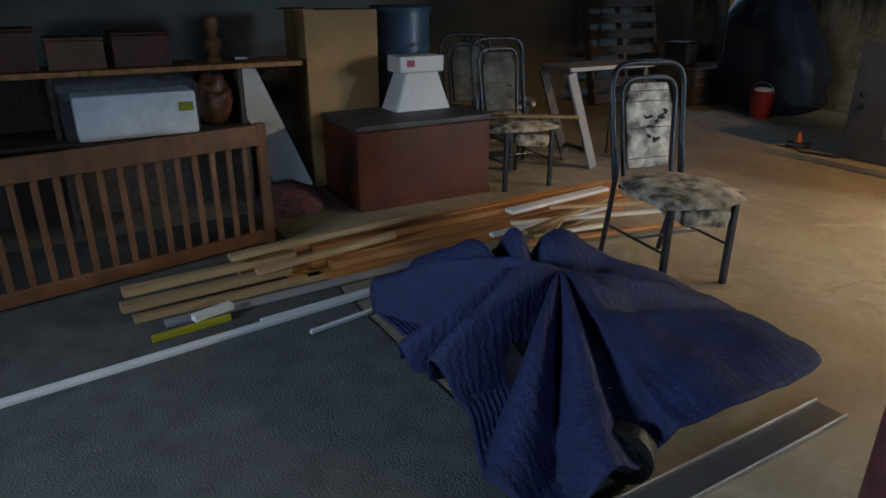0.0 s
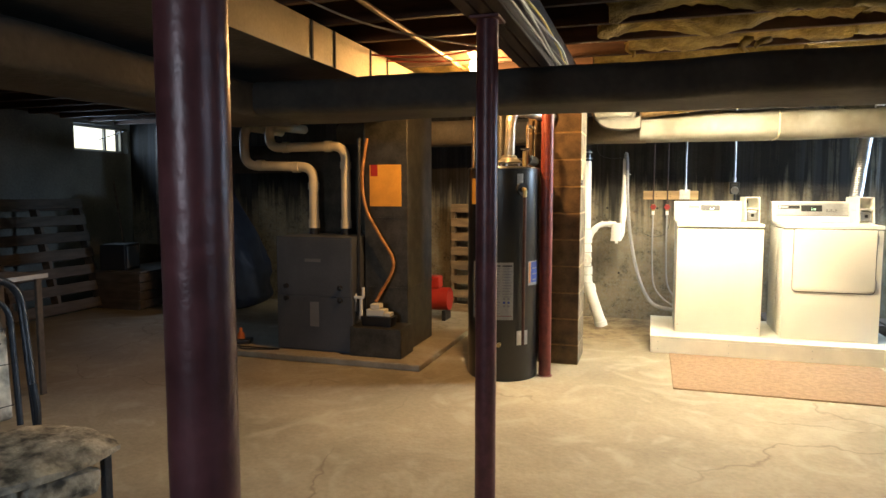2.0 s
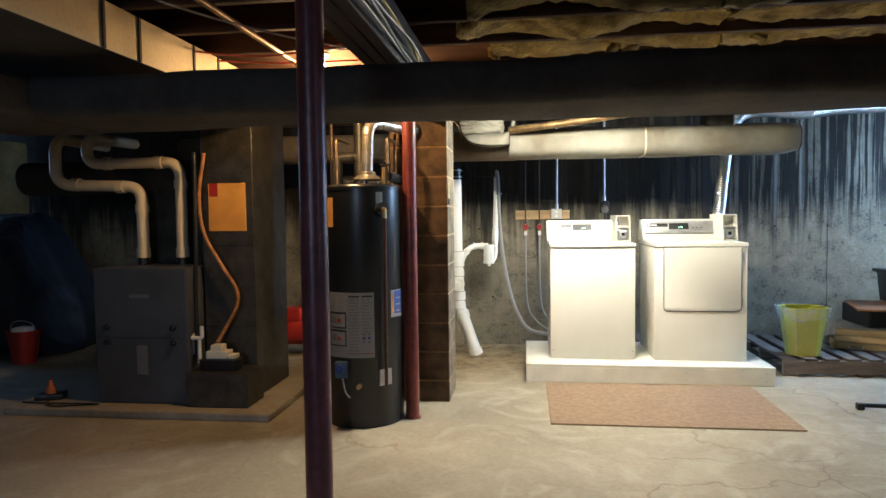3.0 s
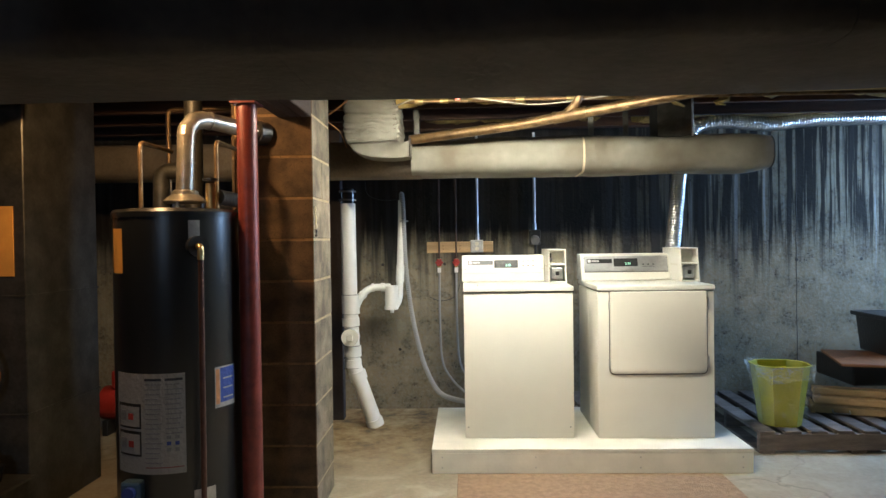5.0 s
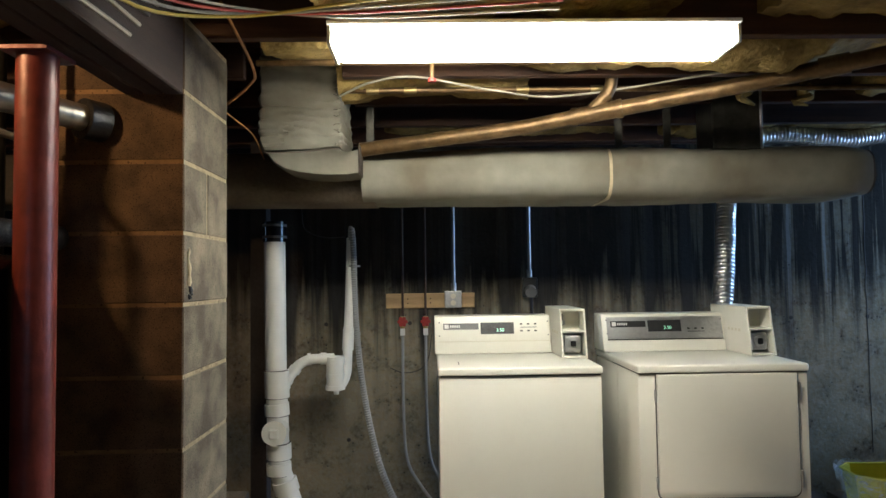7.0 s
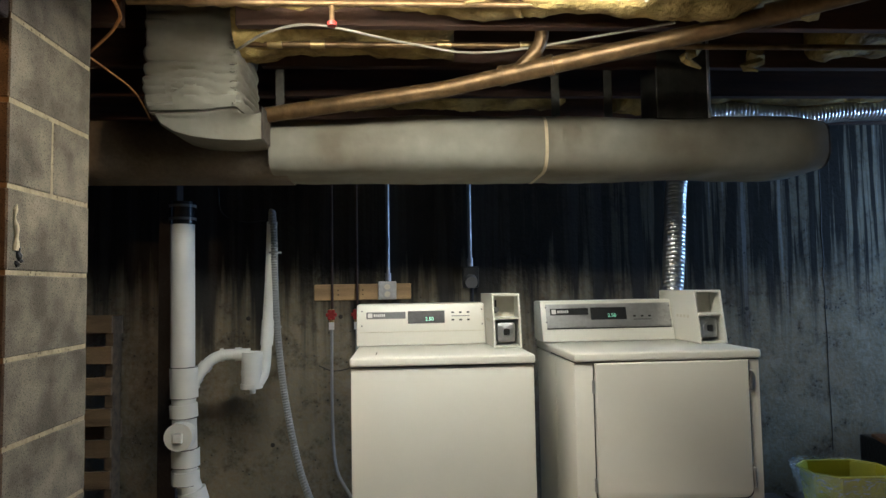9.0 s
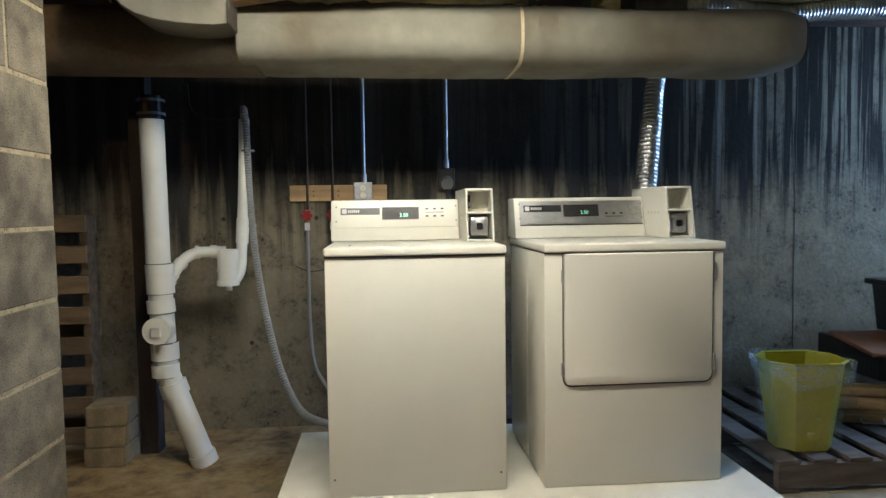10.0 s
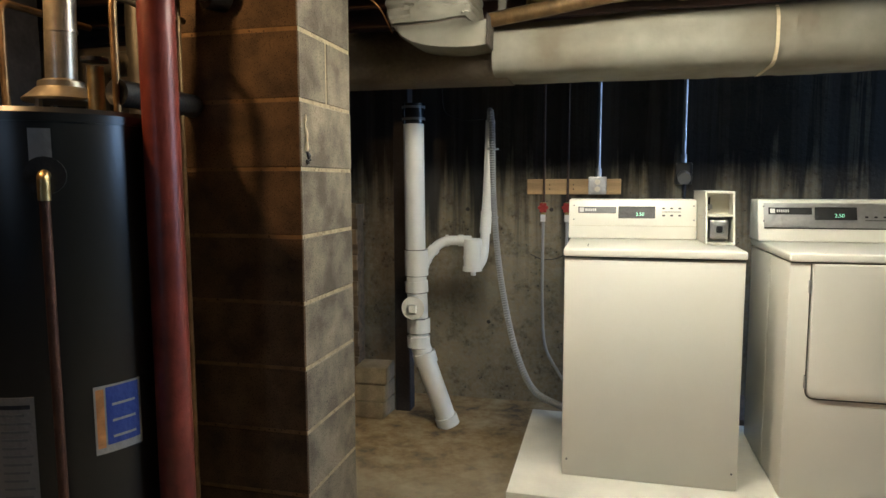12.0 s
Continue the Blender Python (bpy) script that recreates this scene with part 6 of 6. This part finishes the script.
for i in range(4):
    for j in range(3 - i // 2):
        plank("long orange-brown stained board in the lumber pile", -1.66 + 0.07 * i - 0.012 * j, 0.75 + 0.09 * i + 0.13 * j, -1.78 + 0.085 * i, 3.28 - 0.03 * i + 0.02 * j, 0.066, 0.038, 0.002 + 0.04 * j, M_BOARD)
plank("long pale pine stick on top of the pile", -1.5, 0.68, -1.62, 1.7, 0.05, 0.03, 0.165, M_PALE)
plank("pale pine stick at the end of the pile", -1.42, 0.2, -1.47, 0.95, 0.06, 0.035, 0.06, M_PALE)
plank("pale pine stick at the end of the pile", -1.49, 0.22, -1.55, 1.0, 0.055, 0.035, 0.1, M_PALE)
plank("greenish pine stick low in the pile", -1.4, 0.24, -1.44, 1.1, 0.05, 0.03, 0.01, M_PALE)
plank("pale pine stick on the pile", -1.43, 0.78, -1.55, 1.55, 0.04, 0.03, 0.1, M_PALE)
plank("grey painted trim in the pile", -1.3, 0.35, -1.36, 1.6, 0.05, 0.02, 0.01, M_HOSE)
plank("white painted trim board on the pile", -1.42, 2.2, -1.5, 3.0, 0.07, 0.02, 0.165, M_WHITE)
plank("white painted trim board on the pile", -1.3, 2.0, -1.36, 2.9, 0.04, 0.02, 0.1, M_WHITE)
plank("long white trim strip on the floor", -0.975, -0.25, -1.16, 1.3, 0.035, 0.022, 0.009, M_WHITE)
plank("white trim strip beside the pile", -1.12, 0.7, -1.2, 1.5, 0.03, 0.02, 0.009, M_WHITE)
plank("short white trim strip on the carpet", -0.93, 0.85, -1.0, 1.25, 0.02, 0.018, 0.009, M_WHITE)
plank("short white trim piece on the pile", -1.22, 0.45, -1.27, 0.62, 0.04, 0.03, 0.04, M_WHITE)
plank("yellow-edged level tool in the pile", -1.18, 0.28, -1.22, 0.6, 0.02, 0.03, 0.009, M_YELLOWBIN)
rs = random.Random(9)
for k in range(9):
    plank("loose dark scrap of wood under the chair", -1.38 + rs.uniform(-0.1, 0.25), 2.1 + rs.uniform(0, 0.5), -1.5 + rs.uniform(-0.15, 0.5), 2.75 + rs.uniform(-0.1, 0.5), 0.035, 0.018, 0.003 + 0.019 * k, rs.choice((M_PALE, M_BLACK, M_CREAM, M_BOARD)))
rail = thing("metal_channel", "flat grey plank with bright metal edges on the floor", "channel", (0.4, 1.08, 0.0), 0)
part("panel", box((0, 0, 0), (0.1, 1.12, 0.008), 0.002), M_DARKSTEEL, rail)
for x in (-0.006, 0.1):
    part("edge", box((x, 0, 0), (x + 0.006, 1.12, 0.02), 0.001), M_STEEL, rail)

# navy blanket over a tyre
tyre = thing("tyre", "black rubber tyre lying under the navy blanket", "tyre", (-0.1, 1.62, 0))
part("rubber", lathe([(0.2, 0.02), (0.3, 0.0), (0.33, 0.06), (0.33, 0.12), (0.3, 0.17), (0.2, 0.16)], 32), M_BLACK, tyre, smooth=True)
tyre2 = thing("small_wheel", "small black rubber wheel at the edge of the blanket", "wheel", (0.33, 1.34, 0.09), 30, tilt=(90, 0))
part("rubber", tube([(0, 0, -0.025), (0, 0, 0.025)], 0.09, 24), M_BLACK, tyre2, smooth=True)
part("hub", tube([(0, 0, -0.028), (0, 0, 0.028)], 0.05, 20), M_DARKSTEEL, tyre2, smooth=True)


def blanket():
    """A quilted sheet thrown over a low heap: two peaks, deep folds to the south-west, a taut panel and a raised corner to the east."""
    outline = [(-15, 0.86, 0.17), (2, 0.9, 0.22), (20, 0.95, 0.26), (45, 0.74, 0.2), (80, 0.64, 0.12), (120, 0.62, 0.08), (165, 0.64, 0.05), (205, 0.74, 0.02), (225, 0.76, 0.02), (250, 0.62, 0.02), (285, 0.6, 0.02), (322, 1.02, 0.02), (334, 0.92, 0.1)]
    bm = bmesh.new()
    n, m_ = 300, 34
    cx, cy, top = -0.42, 1.68, 0.38
    grid = []
    for i in range(n):
        a = 360 * i / n - 15
        for (a0, r0, h0), (a1, r1, h1) in zip(outline, outline[1:] + [(345, 0.86, 0.17)]):
            if a0 <= a <= a1:
                u = (a - a0) / (a1 - a0)
                u = u * u * (3 - 2 * u)
                R, H = r0 + (r1 - r0) * u, h0 + (h1 - h0) * u
        w = radians(a) * 6.4 + 2.6 * noise.noise(Vector((a / 40, 0, 2)))
        ridge = 0.5 - 1.75 * abs(math.sin(w)) ** 2.6
        soft = noise.noise(Vector((math.cos(radians(a)) * 2.2, math.sin(radians(a)) * 2.2, 7)))
        deep = max(0.0, min(1.0, (a - 150) / 30)) * max(0.25, min(1.0, (325 - a) / 35))
        line = []
        for j in range(m_ + 1):
            s = j / m_
            env = min(1, s * 2.6) * (1 - 0.35 * s)
            z = H + (top - H) * (1 - s ** 1.25)
            z += env * (0.3 * ridge * deep + 0.05 * soft)
            lift = R * (1 + 0.09 * ridge * deep * s)
            x, y = cx + 0.15 * (1 - s) + lift * s * math.cos(radians(a)), cy - 0.1 * (1 - s) + lift * s * math.sin(radians(a))
            z += 0.035 * noise.noise(Vector((x * 3.3, y * 3.3, 1))) + 0.012 * noise.noise(Vector((x * 11, y * 11, 3)))
            u, v = 0.52 * (x + 0.5) + 0.86 * (y - 1.7), 0.86 * (x + 0.5) - 0.52 * (y - 1.7)
            z -= 0.17 * math.exp(-((u + 0.03) ** 2 / 0.07 + (v - 0.02) ** 2 / 0.008)) - 0.12 * math.exp(-((u - 0.12) ** 2 / 0.12 + (v + 0.17) ** 2 / 0.012))
            z -= 0.2 * math.exp(-((u - 0.42) ** 2 / 0.05 + (v - 0.3 + 0.4 * (u - 0.42)) ** 2 / 0.005))
            line.append(bm.verts.new((x, y, max(z, 0.018 + 0.004 * (j % 2)))))
        grid.append(line)
    for i in range(n):
        a, b = grid[i], grid[(i + 1) % n]
        for j in range(m_):
            bm.faces.new((a[j], a[j + 1], b[j + 1], b[j]))
    bmesh.ops.remove_doubles(bm, verts=bm.verts[:], dist=0.0005)
    ob = part("navy_blanket", bm, M_QUILT, None, "crumpled navy blue quilted blanket thrown over a tyre", smooth=True)
    so = ob.modifiers.new("thickness", "SOLIDIFY")
    so.thickness, so.offset = 0.008, 1
    return tagged(ob, category="blanket")


M_QUILT = M_TARP
_t = M_TARP.node_tree
_c = _t.nodes.new("ShaderNodeTexCoord")
_w = _t.nodes.new("ShaderNodeTexWave")
_w.wave_type, _w.bands_direction = "BANDS", "Y"
_w.inputs["Scale"].default_value, _w.inputs["Distortion"].default_value, _w.inputs["Detail Scale"].default_value = 9, 5.0, 3
_p = _t.nodes.new("ShaderNodeBump")
_p.inputs["Strength"].default_value, _p.inputs["Distance"].default_value = 0.7, 0.0025
_t.links.new(_c.outputs["Object"], _w.inputs["Vector"])
_t.links.new(_w.outputs["Fac"], _p.inputs["Height"])
_o = _t.nodes["Principled BSDF"].inputs["Normal"].links[0].from_node
_t.links.new(_p.outputs[0], _o.inputs["Normal"])
blanket()

# far north-west corner
low = thing("wooden_crate", "low dark wooden crate by the far wall", "crate", (-4.72, 6.95, 0))
for k in range(4):
    part("board", box((0.6, 0, 0.02 + k * 0.1), (0.62, 1.0, 0.11 + k * 0.1), 0.003), M_OLDWOOD, low)
part("top", box((0, 0, 0.42), (0.64, 1.02, 0.44), 0.003), M_OLDWOOD, low)
part("side", box((0, 0, 0), (0.598, 0.02, 0.418), 0.003), M_OLDWOOD, low)
part("side", box((0, 0.98, 0), (0.598, 1.0, 0.418), 0.003), M_OLDWOOD, low)
tv = thing("old_radio", "small black boxy radio on the crate", "radio", (-4.5, 7.1, 0.441), 15)
part("case", box((-0.15, -0.16, 0), (0.15, 0.16, 0.3), 0.015, 2), M_BLACK, tv)
part("front_panel", box((0.151, -0.13, 0.03), (0.155, 0.13, 0.27), 0.003), M_GREYPLATE, tv)
for k, (x, w) in enumerate(((-4.83, 0.16), (-4.64, 0.14), (-4.47, 0.22))):
    bd = part("upright_board", box((0, -0.03, 0), (w, 0, 2.15), 0.004), M_OLDWOOD if k != 1 else M_BOARD, None, "dark upright board against the concrete wall")
    bd.matrix_world = pose(x, 8.1, 0.0, -1)
    tagged(bd, category="board", group="boards in the far corner")
roll = thing("insulation_roll", "tall yellowed wrapped cylinder in the far corner", "roll", (-4.05, 7.85, 0))
part("wrap", lathe([(0.19, 0.0), (0.2, 0.02), (0.2, 2.1), (0.19, 2.12)], 28), shader("yellowed_wrap", (0.42, 0.32, 0.14), 0.7, var=0.35, scale=3), roll, smooth=True)
st_ = thing("stick", "thin dark stick leaning in the corner", "stick", (-4.95, 7.75, 0), 0, tilt=(0, -9))
part("shaft", tube([(0, 0, 0), (0, 0, 1.5)], 0.014, 8), M_OLDWOOD, st_, smooth=True)
hp = bmesh.new()
bmesh.ops.create_icosphere(hp, subdivisions=5, radius=1)
for v in hp.verts:
    c = v.co.copy()
    c = Vector([math.copysign(abs(q) ** 0.55, q) for q in c])
    k = 1 + 0.06 * noise.noise(c * 2.2) + 0.03 * noise.noise(c * 6)
    drop = max(0.0, c.x - 0.15) * 0.62
    flare = 1 + 0.12 * max(0.0, -c.z)
    v.co = Vector((c.x * 0.6 * k * flare, c.y * 0.34 * k * flare, max(0.0, (c.z * 0.5 + 0.5) * 1.37 * (1 - drop) * (1 + 0.03 * noise.noise(c * 4)))))
pl = part("plastic_sheet", hp, shader("dark_blue_plastic_sheet", (0.013, 0.018, 0.03), 0.6, var=0.3, scale=6, bump=0.6, fine=9), None, "dark blue plastic sheet over a heap in the corner", smooth=True)
pl.location = (-3.42, 7.42, 0)
tagged(pl, category="plastic sheet")
rb = thing("red_bucket", "red plastic bucket with white clutter in it", "bucket", (-3.2, 7.0, 0))
part("pail", tapered(0.2, 0.2, 0.27, 0.27, 0, 0.3, 0.099, 0.13, 0.004, 8), M_REDPLASTIC, rb, smooth=True)
part("contents", box((-0.08, -0.07, 0.2), (0.06, 0.08, 0.33), 0.03, 2), M_WHITE, rb)
part("handle", tube(smooth_path([(-0.135, 0, 0.28), (-0.1, -0.02, 0.36), (0, -0.03, 0.39), (0.1, -0.02, 0.36), (0.135, 0, 0.28)], 5), 0.004, 8), M_STEEL, rb, smooth=True)
win = structure("window_1", box((WX - 0.12, 7.24, 1.84), (WX - 0.08, 8.08, 1.87), 0.003), M_STEEL, "small steel-framed basement window, bright with daylight")
part("window_frame", box((WX - 0.12, 7.24, 2.14), (WX - 0.08, 8.08, 2.17), 0.003), M_STEEL, win)
for y in (7.24, 7.78, 8.05):
    part("mullion", box((WX - 0.12, y, 1.871), (WX - 0.08, y + 0.03, 2.139), 0.003), M_STEEL, win)
tagged(part("trailing_wire", tube(smooth_path([(WX + 0.02, 7.6, 1.99), (WX + 0.03, 7.8, 2.06), (WX + 0.03, 8.05, 2.14)], 5), 0.006, 6), M_BLACK, None, "thin branch-like wire across the small window", smooth=True), category="wire")
for k, (ya, yb) in enumerate(((-0.2, 1.2), (7.15, 8.0))):
    w2 = structure("window_%d" % (k + 2), box((EX + 0.08, ya, 1.55), (EX + 0.12, yb, 1.58), 0.003), M_STEEL, "steel-framed basement window")
    part("window_frame", box((EX + 0.08, ya, 2.12), (EX + 0.12, yb, 2.15), 0.003), M_STEEL, w2)
    for y in (ya, (ya + yb) / 2 - 0.015, yb - 0.03):
        part("mullion", box((EX + 0.08, y, 1.581), (EX + 0.12, y + 0.03, 2.119), 0.003), M_STEEL, w2)

pipe_thing("copper_water_pipe", "dull copper pipe rising behind the flue", "pipe", [([(0.5, 5.98, 0.0), (0.5, 5.98, 2.19)], 0.011)], M_COPPER)
pipe_thing("vent_riser", "dull tan vent riser behind the water heater", "pipe", [([(0.2, 6.2, 0.0), (0.2, 6.2, 2.19)], 0.045)], M_GALV, [("tee_arm", bend_path([(0.2, 6.2, 1.73), (0.03, 6.2, 1.73), (0.02, 6.2, 1.4)], 0.05), 0.042, M_GALV, "")])
tagged(part("insulated_pipe", tube([(0.0, 6.3, 1.55), (0.44, 6.3, 1.55)], 0.05, 16), M_BLACK, None, "black foam-insulated pipe behind the water heater", smooth=True), category="pipe")
# wall marks
for x, z in ((3.73, 1.165), (4.2, 1.165), (3.26, 1.165), (2.8, 1.165), (1.05, 0.48), (1.95, 0.48), (1.42, 1.165), (0.92, 1.165), (4.7, 1.165)):
    h = lathe([(0.012, 0), (0.012, 0.002), (0.006, 0.0025)], 14)
    h.transform(pose(x, 8.1315, z, 90))
    tagged(part("form_tie_hole", h, M_SEAM, None, "small dark form tie hole in the concrete wall", "structure"), category="hole")
tagged(part("wall_crack", tube(smooth_path([(4.2 + 0.012 * noise.noise(Vector((0, 0, k * 1.3))), 8.131, 0.35 + 0.09 * k) for k in range(20)], 3), 0.0035, 5), M_SEAM, None, "thin dark vertical crack in the wall", "structure"), category="crack")
tagged(part("wall_crack", tube(smooth_path([(1.3, 8.13, 0.9), (1.38, 8.13, 0.87), (1.48, 8.13, 0.89), (1.53, 8.13, 0.96), (1.55, 8.13, 1.1)], 4), 0.003, 5), M_SEAM, None, "thin curved crack below the outlet board", "structure"), category="crack")

# chimney blocks, last
course_top = [0.149 + 0.2032 * k for k in range(10)]


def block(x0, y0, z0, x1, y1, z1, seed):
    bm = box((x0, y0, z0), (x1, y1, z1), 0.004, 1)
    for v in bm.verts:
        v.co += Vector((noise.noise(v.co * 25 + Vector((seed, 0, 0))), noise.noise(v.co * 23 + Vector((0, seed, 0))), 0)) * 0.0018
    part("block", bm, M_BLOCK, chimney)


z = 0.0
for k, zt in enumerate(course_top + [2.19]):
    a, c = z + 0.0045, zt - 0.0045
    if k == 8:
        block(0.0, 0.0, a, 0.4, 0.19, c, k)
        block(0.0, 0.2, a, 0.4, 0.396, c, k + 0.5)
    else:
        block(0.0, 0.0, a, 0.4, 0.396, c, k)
    z = zt
